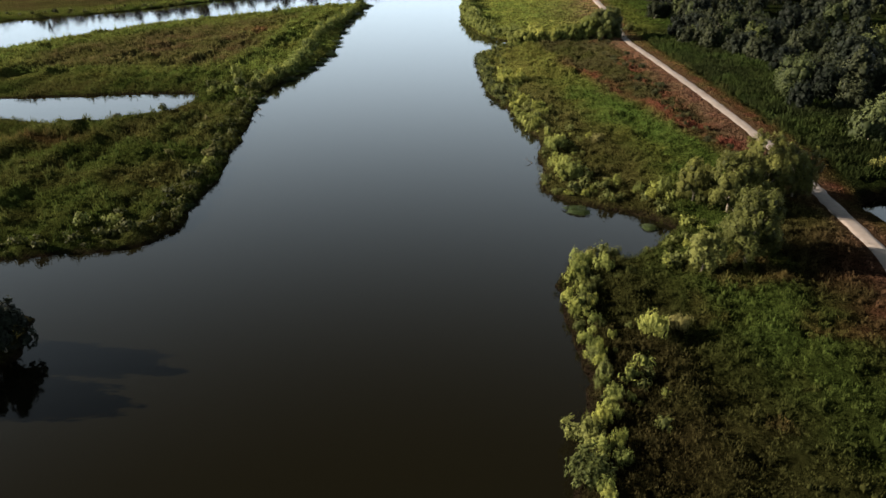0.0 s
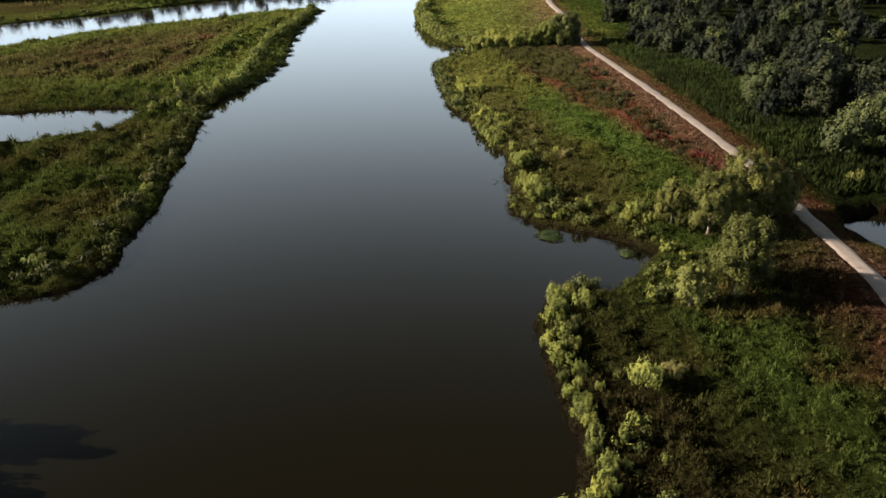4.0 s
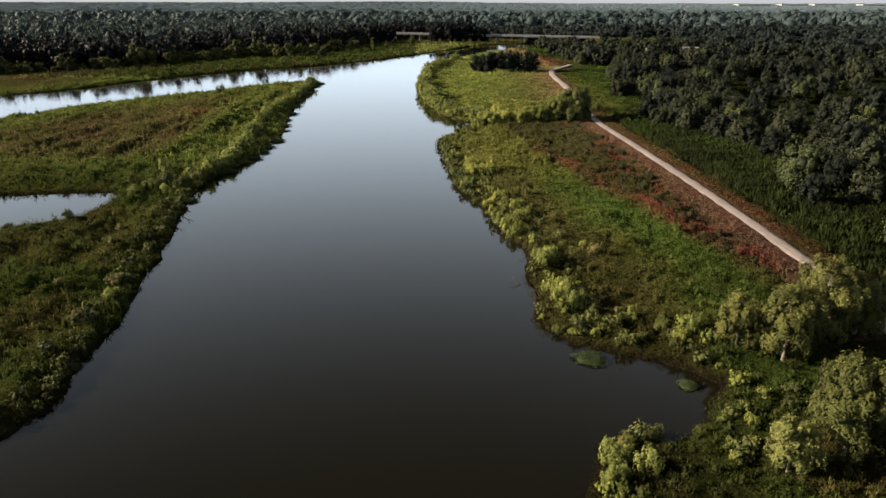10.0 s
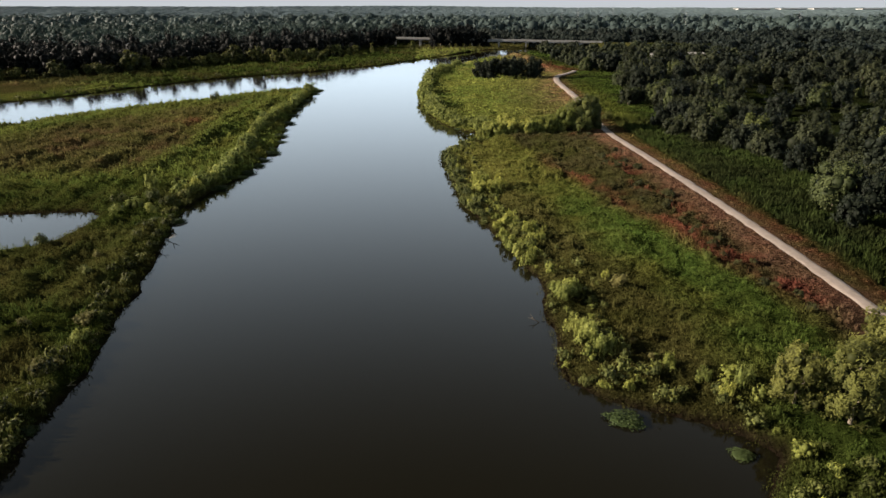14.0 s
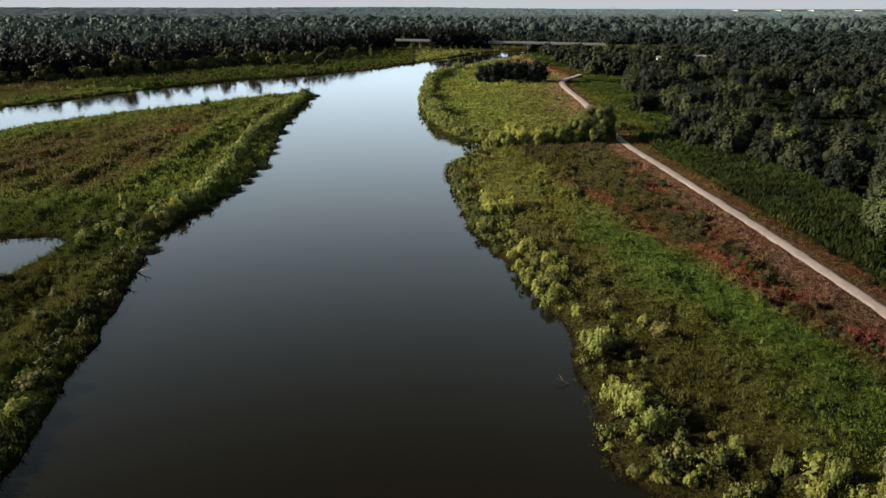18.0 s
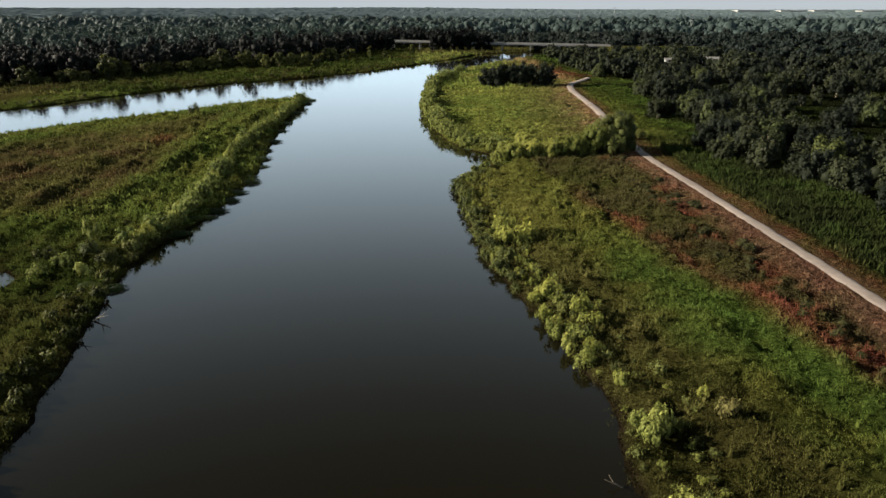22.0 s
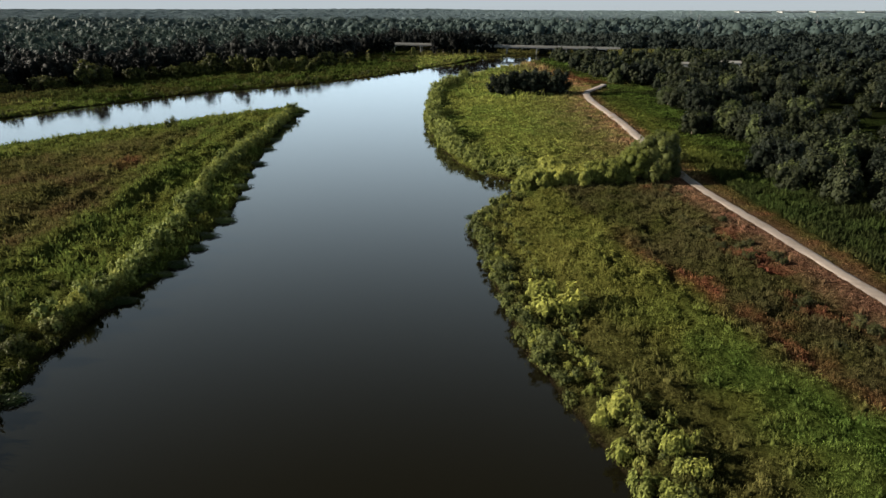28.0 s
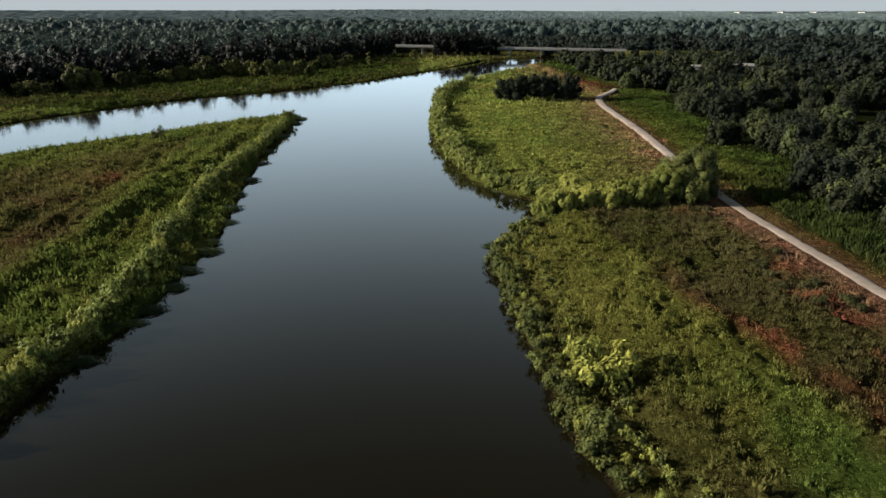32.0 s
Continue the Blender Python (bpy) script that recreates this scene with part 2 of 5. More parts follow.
def land_colour(x, y, d):
    """What grows where: the plants' colour at a place, some lens falloff and ridge shade included."""
    off = trail_offset(x, y)
    n1, n2, n3 = fractal(x, y, 11, 31), fractal(x, y, 4.0, 41), fractal(x, y, 28, 51)
    fine = fractal(x, y, 1.3, 61, 2)
    streak = fractal(x / 1.6, y / 13, 1.0, 65, 2)
    c = np.zeros(x.shape + (3,)) + COL["olive"]
    c = mix(c, "dark", smooth(-0.1, 0.6, n1 + 0.3 * n2) * 0.6)
    right = (x > 0) & (y < 660)
    # the river side of the trail
    line = np.interp(y, [30, 60, 95, 112, 122, 164, 176, 200, 230], [37, 42, 47, 43.5, 41, 33, 30, 27, 26]) + 2.0 * n2 + 2 * n1
    meadow = right & (y < 232)
    wide = np.interp(y, [60, 120, 160, 190], [11, 10, 8, 4])
    w = smooth(-0.5, 3.5, line - x) * smooth(-6, 1, x - line + wide) * meadow
    c = mix(c, "grass", np.clip(w * (0.95 + 0.25 * streak), 0, 1))
    w = np.exp(-((x - line + wide + 1.5) / 2.5) ** 2) * meadow * 0.7
    c = mix(c, "lime", np.clip(w * (0.5 + n2), 0, 1))
    w = smooth(0, 2.5, x - line) * smooth(0, 2, -off) * meadow * smooth(70, 95, y)
    c = mix(c, "dusk", np.clip(w * (0.85 + 0.3 * n1), 0, 1))
    c = mix(c, "dark", np.clip(w * (0.25 + 0.6 * n2), 0, 1))
    c = mix(c, "tan", np.clip(w * smooth(-9, -2.5, off + 1.5 * n2) * (0.55 + 0.35 * streak), 0, 1))
    c = mix(c, "red", np.clip(w * smooth(-9, -3, off) * (0.1 + 0.5 * n2), 0, 0.5))
    w = np.exp(-((x - line - 1.6) / 1.7) ** 2) * meadow * smooth(92, 104, y) * (1 - smooth(176, 192, y))
    c = mix(c, "red", np.clip(w * (0.65 + 1.2 * n2 + 0.6 * n1 + 0.4 * streak), 0, 0.9))
    w = np.exp(-((off + 9) / 3) ** 2) * meadow * smooth(60, 110, y) * smooth(0.05, 0.45, n2 + 0.6 * n1)
    c = mix(c, "red", np.clip(w * 0.8, 0, 1))
    w = smooth(142, 168, y) * meadow * smooth(-3, 2, line - x + 2 * n1) * smooth(2, 6, d)
    c = mix(c, "lime", np.clip(w * (0.85 + 0.3 * n2), 0, 1))
    w = np.exp(-((x - 30 - 2 * n2) / 8) ** 2 - ((y - 202 - 4 * n2) / 13) ** 2) * meadow
    c = mix(c, "dark", np.clip(w * (0.6 + 0.6 * n2), 0, 0.65))
    # its land side
    w = np.exp(-((off - 3.4 - 1.2 * n1) / 2.2) ** 2) * right * smooth(60, 80, y) * (1 - smooth(330, 380, y))
    c = mix(c, "red", np.clip(w * (0.6 + 0.9 * n2), 0, 1) * 0.75)
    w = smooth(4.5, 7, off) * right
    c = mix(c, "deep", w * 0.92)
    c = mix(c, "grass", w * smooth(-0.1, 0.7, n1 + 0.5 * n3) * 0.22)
    # south meadow: patches
    south = right * (1 - smooth(60, 72, y + 3 * n2))
    c = mix(c, "dark", south * 0.6)
    c = mix(c, "brown", south * 0.4)
    # south scaled down, partly lens falloff put into its colour
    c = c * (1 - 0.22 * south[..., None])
    c = mix(c, "grass", south * np.exp(-((x - 36 + 0.25 * (y - 30) - 4 * n1) / 6) ** 2) * 0.65)
    c = mix(c, "grass", south * smooth(0.0, 0.6, n1 + n3 * 0.5) * 0.2)
    c = mix(c, "red", south * smooth(0.3, 0.65, n2 + 0.8 * fractal(x, y, 9, 77)) * smooth(20, 36, x) * 0.35)
    c = mix(c, "dusk", south * smooth(38, 46, x + 3 * n2) * 0.8)
    c = mix(c, "red", south * smooth(39, 46, x + 4 * n1) * np.clip(0.45 + 0.6 * n2, 0, 1) * 0.7)
    # north meadow
    north = right * smooth(226, 236, y) * (off < 0)
    c = mix(c, "bright", north * (0.85 + 0.15 * n1) * (1 - 0.5 * smooth(395, 440, y)))
    c = mix(c, "grass", north * smooth(-0.2, 0.6, n1 + 0.4 * streak) * 0.5)
    c = mix(c, "brown", north * smooth(-34, -10, off + 9 * n1) * np.clip(0.6 + 0.5 * n2, 0, 1) * 0.7)
    c = mix(c, "tan", north * smooth(-16, -4, off + 7 * n1) * np.clip(0.4 + 0.6 * n2, 0, 1) * 0.6)
    c = mix(c, "red", north * smooth(-9, -2, off + 3 * n1) * np.clip(0.25 + 0.5 * n2, 0, 1) * 0.6)
    c = mix(c, "red", right * np.exp(-((x - 88) / 16) ** 2 - ((y - 452) / 30) ** 2) * np.clip(0.8 + n2, 0, 1) * 0.9)
    c = mix(c, "grass", right * smooth(232, 245, y) * smooth(5, 8, off) * (off < 27) * smooth(-0.5, 0.3, n1) * 0.8)
    c = mix(c, "bright", right * np.exp(-((off - 9) / 5) ** 2 - ((y - 262) / 28) ** 2) * np.clip(0.9 + 0.4 * n2, 0, 1))
    c = mix(c, "bright", right * np.exp(-((off - 9) / 6) ** 2 - ((y - 320) / 45) ** 2) * 0.7)
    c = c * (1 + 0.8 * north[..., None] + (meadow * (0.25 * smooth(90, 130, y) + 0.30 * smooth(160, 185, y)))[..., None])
    # island
    isl = (x < -30) & (y < 372) & (y > 50)
    inner = smooth(18, 34, d + 6 * n1) * isl * smooth(168, 190, y)
    c = mix(c, "bright", isl * (1 - inner) * 0.7 * smooth(150, 180, y))
    c = mix(c, "grass", isl * (1 - inner) * smooth(-0.6, 0.5, n1 + 0.5 * streak) * 0.6)
    c = mix(c, "olive", inner * 0.8)
    c = mix(c, "brown", np.clip(inner * (0.35 + 0.6 * n1 + 0.4 * n2), 0, 1) * 0.8)
    c = mix(c, "red", np.clip(inner * smooth(0.3, 0.7, n2 + n1), 0, 1) * 0.12)
    c = mix(c, "red", isl * np.exp(-((x + 72) / 9) ** 2 - ((y - 108) / 6) ** 2) * np.clip(0.6 + n2, 0, 1) * 0.5)
    c = mix(c, "red", isl * np.exp(-((x + 73) / 7) ** 2 - ((y - 250) / 7) ** 2) * np.clip(0.6 + n2, 0, 1) * 0.8)
    # island streaks: the ridges' lit and dark sides put into the colour
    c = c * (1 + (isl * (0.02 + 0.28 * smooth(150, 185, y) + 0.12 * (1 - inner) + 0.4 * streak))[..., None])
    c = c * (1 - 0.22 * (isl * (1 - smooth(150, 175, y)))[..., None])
    strip = (y > 372) & (x < 0)
    c = mix(c, "grass", strip * 0.75 * smooth(-0.6, 0.2, n1))
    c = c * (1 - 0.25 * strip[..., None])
    c = mix(c, "brown", strip * smooth(-110, -200, x + 20 * n1) * smooth(8, 26, d + 5 * n1) * 0.4)
    c = mix(c, "tan", right * np.exp(-(off / 2.4) ** 2) * (y < 398) * np.clip(0.7 + 0.6 * n2, 0, 1))
    # near land darkened by up to a quarter: lens falloff put into the colour
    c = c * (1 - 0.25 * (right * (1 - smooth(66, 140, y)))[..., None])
    c = mix(c, "mud", 1 - smooth(0.2, 1.2, d))
    return np.clip(c * (1 + 0.14 * n2[..., None] + 0.12 * fine[..., None]), 0.004, 1)


# ---- materials ----
def material(name):
    m = bpy.data.materials.new(name)
    m.use_nodes = True
    t = m.node_tree
    return m, t, t.nodes["Principled BSDF"], t.nodes["Material Output"]


def node(t, kind, **inputs):
    n = t.nodes.new(kind)
    for k, v in inputs.items():
        n.inputs[k].default_value = v
    return n


def foliage(name, low, high, through_light=0.30, rough=0.65, own="tint"):
    """Leaves: from a dark to a light tone by the mesh's own tint, and from plant to plant."""
    m, t, p, out = material(name)
    at = t.nodes.new("ShaderNodeAttribute")
    at.attribute_name = own
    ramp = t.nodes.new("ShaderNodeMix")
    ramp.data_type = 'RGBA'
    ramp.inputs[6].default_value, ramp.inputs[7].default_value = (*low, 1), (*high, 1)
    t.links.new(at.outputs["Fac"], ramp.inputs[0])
    info = t.nodes.new("ShaderNodeObjectInfo")
    hsv = t.nodes.new("ShaderNodeHueSaturation")
    mr = node(t, "ShaderNodeMapRange")
    mr.inputs[3].default_value, mr.inputs[4].default_value = 0.485, 0.51
    t.links.new(info.outputs["Random"], mr.inputs[0])
    t.links.new(mr.outputs[0], hsv.inputs["Hue"])
    mv = node(t, "ShaderNodeMapRange")
    mv.inputs[3].default_value, mv.inputs[4].default_value = 1.4, 0.65
    t.links.new(info.outputs["Random"], mv.inputs[0])
    mass = t.nodes.new("ShaderNodeAttribute")
    mass.attribute_name = "mass"
    even = t.nodes.new("ShaderNodeMix")
    t.links.new(mass.outputs["Fac"], even.inputs[0])
    t.links.new(mv.outputs[0], even.inputs[2])
    even.inputs[3].default_value = 1.0
    t.links.new(even.outputs[0], hsv.inputs["Value"])
    t.links.new(ramp.outputs[2], hsv.inputs["Color"])
    t.links.new(hsv.outputs[0], p.inputs["Base Color"])
    p.inputs["Roughness"].default_value = rough
    p.inputs["Specular IOR Level"].default_value = 0.06
    tr = t.nodes.new("ShaderNodeBsdfTranslucent")
    t.links.new(hsv.outputs[0], tr.inputs[0])
    mx = t.nodes.new("ShaderNodeMixShader")
    mx.inputs[0].default_value = through_light
    t.links.new(p.outputs[0], mx.inputs[1])
    t.links.new(tr.outputs[0], mx.inputs[2])
    t.links.new(mx.outputs[0], out.inputs[0])
    return m


def grown(name, through_light=0.0):
    """Ground cover whose colour is that of the plants that grow at the place."""
    m, t, p, out = material(name)
    at = t.nodes.new("ShaderNodeAttribute")
    at.attribute_name = "cover"
    tc = t.nodes.new("ShaderNodeTexCoord")
    n1 = node(t, "ShaderNodeTexNoise", Scale=1.1, Detail=7.0, Roughness=0.72)
    n2 = node(t, "ShaderNodeTexNoise", Scale=0.22, Detail=3.0)
    t.links.new(tc.outputs["Object"], n1.inputs["Vector"])
    t.links.new(tc.outputs["Object"], n2.inputs["Vector"])
    hsv = t.nodes.new("ShaderNodeHueSaturation")
    mv = node(t, "ShaderNodeMapRange")
    mv.inputs[1].default_value, mv.inputs[2].default_value = 0.3, 0.7
    mv.inputs[3].default_value, mv.inputs[4].default_value = 0.45, 1.5
    t.links.new(n1.outputs[0], mv.inputs[0])
    t.links.new(mv.outputs[0], hsv.inputs["Value"])
    mh = node(t, "ShaderNodeMapRange")
    mh.inputs[1].default_value, mh.inputs[2].default_value = 0.3, 0.7
    mh.inputs[3].default_value, mh.inputs[4].default_value = 0.488, 0.506
    t.links.new(n2.outputs[0], mh.inputs[0])
    t.links.new(mh.outputs[0], hsv.inputs["Hue"])
    t.links.new(at.outputs["Color"], hsv.inputs["Color"])
    t.links.new(hsv.outputs[0], p.inputs["Base Color"])
    p.inputs["Roughness"].default_value = 0.8
    p.inputs["Specular IOR Level"].default_value = 0.0
    if through_light:
        tr = t.nodes.new("ShaderNodeBsdfTranslucent")
        t.links.new(hsv.outputs[0], tr.inputs[0])
        mx = t.nodes.new("ShaderNodeMixShader")
        mx.inputs[0].default_value = through_light
        t.links.new(p.outputs[0], mx.inputs[1])
        t.links.new(tr.outputs[0], mx.inputs[2])
        t.links.new(mx.outputs[0], out.inputs[0])
    else:
        vo = node(t, "ShaderNodeTexVoronoi", Scale=1.9)
        vo.feature = 'SMOOTH_F1'
        warp = node(t, "ShaderNodeVectorMath")
        warp.operation = 'MULTIPLY_ADD'
        warp.inputs[1].default_value = (0.7, 0.7, 0.7)
        t.links.new(n1.outputs["Color"], warp.inputs[0])
        t.links.new(tc.outputs["Object"], warp.inputs[2])
        t.links.new(warp.outputs[0], vo.inputs["Vector"])
        lump = node(t, "ShaderNodeMath")
        lump.operation = 'MULTIPLY_ADD'
        lump.inputs[1].default_value = -0.55
        t.links.new(vo.outputs["Distance"], lump.inputs[0])
        t.links.new(n1.outputs[0], lump.inputs[2])
        b = node(t, "ShaderNodeBump", Strength=1.0, Distance=1.5)
        t.links.new(lump.outputs[0], b.inputs["Height"])
        t.links.new(b.outputs[0], p.inputs["Normal"])
    return m


def mottled(name, a, b, scale, rough=0.8, bump=0.3, metal=0.0):
    """A worn surface between two tones."""
    m, t, p, out = material(name)
    tc = t.nodes.new("ShaderNodeTexCoord")
    n = node(t, "ShaderNodeTexNoise", Scale=scale, Detail=7.0, Roughness=0.65)
    n2 = node(t, "ShaderNodeTexNoise", Scale=scale * 0.12, Detail=2.0)
    t.links.new(tc.outputs["Object"], n.inputs["Vector"])
    t.links.new(tc.outputs["Object"], n2.inputs["Vector"])
    ad = t.nodes.new("ShaderNodeMath")
    ad.operation = 'ADD'
    t.links.new(n.outputs[0], ad.inputs[0])
    t.links.new(n2.outputs[0], ad.inputs[1])
    mr = node(t, "ShaderNodeMapRange")
    mr.inputs[1].default_value, mr.inputs[2].default_value = 0.7, 1.3
    t.links.new(ad.outputs[0], mr.inputs[0])
    mx = t.nodes.new("ShaderNodeMix")
    mx.data_type = 'RGBA'
    mx.inputs[6].default_value, mx.inputs[7].default_value = (*a, 1), (*b, 1)
    t.links.new(mr.outputs[0], mx.inputs[0])
    t.links.new(mx.outputs[2], p.inputs["Base Color"])
    bp = node(t, "ShaderNodeBump", Strength=bump, Distance=0.05)
    t.links.new(n.outputs[0], bp.inputs["Height"])
    t.links.new(bp.outputs[0], p.inputs["Normal"])
    p.inputs["Roughness"].default_value, p.inputs["Metallic"].default_value = rough, metal
    return m


GROUND = grown("weedy_ground")
WEEDS = grown("weeds", 0.25)
LEAF_WILLOW = foliage("willow_leaves", (0.0105, 0.0130, 0.0040), (0.094, 0.099, 0.0250), 0.18)
LEAF_FRESH = foliage("fresh_leaves", (0.0115, 0.0156, 0.0062), (0.0475, 0.0580, 0.0205), 0.15)
LEAF_SOFT = foliage("soft_willow_leaves", (0.048, 0.056, 0.014), (0.206, 0.218, 0.048), 0.28)
LEAF_LIME = foliage("young_willow_leaves", (0.050, 0.060, 0.016), (0.196, 0.214, 0.054), 0.28)
LEAF_OLIVE = foliage("olive_leaves", (0.022, 0.027, 0.008), (0.098, 0.108, 0.030), 0.15)
LEAF_WOOD = foliage("wood_leaves", (0.0056, 0.0074, 0.0039), (0.0245, 0.0288, 0.0130), 0.12)
LEAF_DUSK = foliage("dull_shrub_leaves", (0.013, 0.014, 0.006), (0.044, 0.045, 0.016), 0.12)
LEAF_DARK = foliage("dark_leaves", (0.0041, 0.0058, 0.0039), (0.0150, 0.0192, 0.0110), 0.12)
# air haze put into these three leaf colours, paler and bluer with distance
LEAF_RIDGE_HAZED = foliage("haze_tinted_far_canopy", (0.036, 0.051, 0.052), (0.057, 0.076, 0.076), 0.05)
LEAF_DISTANT_HAZED = foliage("haze_tinted_distant_leaves", (0.0140, 0.0220, 0.0190), (0.0330, 0.0475, 0.0385), 0.2)
LEAF_HORIZON_HAZED = foliage("haze_tinted_horizon_leaves", (0.018, 0.027, 0.0260), (0.037, 0.051, 0.0470), 0.2)
# near-black: the shade on the wood's front is put into the leaf colour
LEAF_FAR_SHADED = foliage("shade_dark_far_wood_leaves", (0.0019, 0.0027, 0.0025), (0.0044, 0.0060, 0.0051), 0.15)
LEAF_MID = foliage("mid_wood_leaves", (0.0062, 0.0090, 0.0074), (0.0145, 0.0198, 0.0155), 0.15)
LEAF_MAT = foliage("water_plant_leaves", (0.016, 0.026, 0.009), (0.046, 0.062, 0.022), 0.2, 0.5)
LEAF_DRY = foliage("golden_bush_leaves", (0.045, 0.042, 0.015), (0.126, 0.120, 0.040))
BARK = mottled("bark", (0.0558, 0.0434, 0.0310), (0.1364, 0.1116, 0.0806), 6.0, 0.9, 0.8)
GRAVEL = mottled("pale_gravel", (0.096, 0.075, 0.061), (0.170, 0.138, 0.118), 0.9, 0.9, 0.5)
CONCRETE = mottled("concrete", (0.0930, 0.0899, 0.0837), (0.1426, 0.1364, 0.1302), 0.8, 0.85, 0.2)
STEEL = mottled("galvanised_steel", (0.10, 0.104, 0.108), (0.15, 0.15, 0.15), 1.0, 0.5, 0.1, 0.5)
ROOFING = mottled("pale_roofing", (0.085, 0.082, 0.078), (0.13, 0.126, 0.12), 0.5, 0.6, 0.1)
SIDING = mottled("pale_siding", (0.16, 0.16, 0.155), (0.24, 0.24, 0.235), 0.6, 0.8, 0.1)


def water_material():
    m, t, p, out = material("murky_water")
    tc = t.nodes.new("ShaderNodeTexCoord")
    n0 = node(t, "ShaderNodeTexNoise", Scale=0.03, Detail=4.0)
    t.links.new(tc.outputs["Object"], n0.inputs["Vector"])
    mx = t.nodes.new("ShaderNodeMix")
    mx.data_type = 'RGBA'
    mx.inputs[6].default_value, mx.inputs[7].default_value = (0.0034, 0.0030, 0.0015, 1), (0.0043, 0.0038, 0.0019, 1)
    t.links.new(n0.outputs[0], mx.inputs[0])
    t.links.new(mx.outputs[2], p.inputs["Base Color"])
    p.inputs["Roughness"].default_value = 0.06
    p.inputs["IOR"].default_value = 1.33
    p.inputs["Specular IOR Level"].default_value = 0.24
    n1 = node(t, "ShaderNodeTexNoise", Scale=1.1, Detail=3.0)
    mp = t.nodes.new("ShaderNodeMapping")
    mp.inputs["Scale"].default_value = (1.0, 0.45, 1.0)
    t.links.new(tc.outputs["Object"], mp.inputs["Vector"])
    t.links.new(mp.outputs[0], n1.inputs["Vector"])
    b = node(t, "ShaderNodeBump", Strength=0.05, Distance=0.1)
    t.links.new(n1.outputs[0], b.inputs["Height"])
    t.links.new(b.outputs[0], p.inputs["Normal"])
    return m


WATER = water_material()


# ---- mesh helpers ----
def mesh_of(name, verts, faces, mat, tint=None, cover=None, flat=True, mass=False):
    """A mesh from arrays; faces: a list of index arrays, each of one corner count."""
    me = bpy.data.meshes.new(name)
    verts = np.asarray(verts, np.float32)
    me.vertices.add(len(verts))
    me.vertices.foreach_set("co", verts.ravel())
    loops = np.concatenate([np.asarray(f, np.int32).ravel() for f in faces])
    sizes = np.concatenate([np.full(len(f), np.asarray(f).shape[1], np.int32) for f in faces])
    me.loops.add(len(loops))
    me.loops.foreach_set("vertex_index", loops)
    me.polygons.add(len(sizes))
    me.polygons.foreach_set("loop_start", np.concatenate([[0], np.cumsum(sizes)[:-1]]).astype(np.int32))
    me.polygons.foreach_set("use_smooth", (sizes == 3) | (not flat))
    if tint is not None:
        me.attributes.new("tint", 'FLOAT', 'POINT').data.foreach_set("value", np.asarray(tint, np.float32))
    if mass:
        me.attributes.new("mass", 'FLOAT', 'POINT').data.foreach_set("value", np.ones(len(verts), np.float32))
    if cover is not None:
        c = np.ones((len(verts), 4), np.float32)
        c[:, :3] = cover
        me.attributes.new("cover", 'FLOAT_COLOR', 'POINT').data.foreach_set("color", c.ravel())
    me.materials.append(mat)
    me.update(calc_edges=True)
    return me


def part(name, mesh, parent=None, label=""):
    ob = new(name, mesh)
    ob.parent = parent
    return tagged(ob, label=label)


def ball(level):
    bm = bmesh.new()
    bmesh.ops.create_icosphere(bm, subdivisions=level, radius=1)
    v = np.array([q.co[:] for q in bm.verts])
    f = np.array([[q.index for q in g.verts] for g in bm.faces])
    bm.free()
    return v, f


BALLS = {1: ball(1), 2: ball(2)}


def leaves(centre, out, size, rng, droop=0.3, loose=0.5, slim=0.5, spray=0.0):
    """Leaf sprays as four-cornered blades at the places given, facing roughly outwards; spray turns them up and outwards."""
    n = len(centre)
    nrm = out + rng.normal(0, loose, (n, 3))
    nrm /= np.linalg.norm(nrm, axis=1)[:, None]
    d = rng.normal(0, 1, (n, 3))
    d[:, 2] -= droop * 2
    if spray:
        d = d * (1 - spray) + spray * (1.1 * out + np.array((0, 0, 0.7)))
        nrm = nrm - d * (np.sum(d * nrm, axis=1) / np.sum(d * d, axis=1))[:, None]
        nrm /= np.linalg.norm(nrm, axis=1)[:, None] + 1e-9
    d -= nrm * np.sum(d * nrm, axis=1)[:, None]
    d /= np.linalg.norm(d, axis=1)[:, None] + 1e-9
    w = np.cross(nrm, d)
    s = size * rng.uniform(0.6, 1.35, (n, 1))
    v = np.stack([centre - d * s, centre + w * s * slim, centre + d * s, centre - w * s * slim], axis=1)
    return v.reshape(-1, 3), np.arange(4 * n).reshape(n, 4)


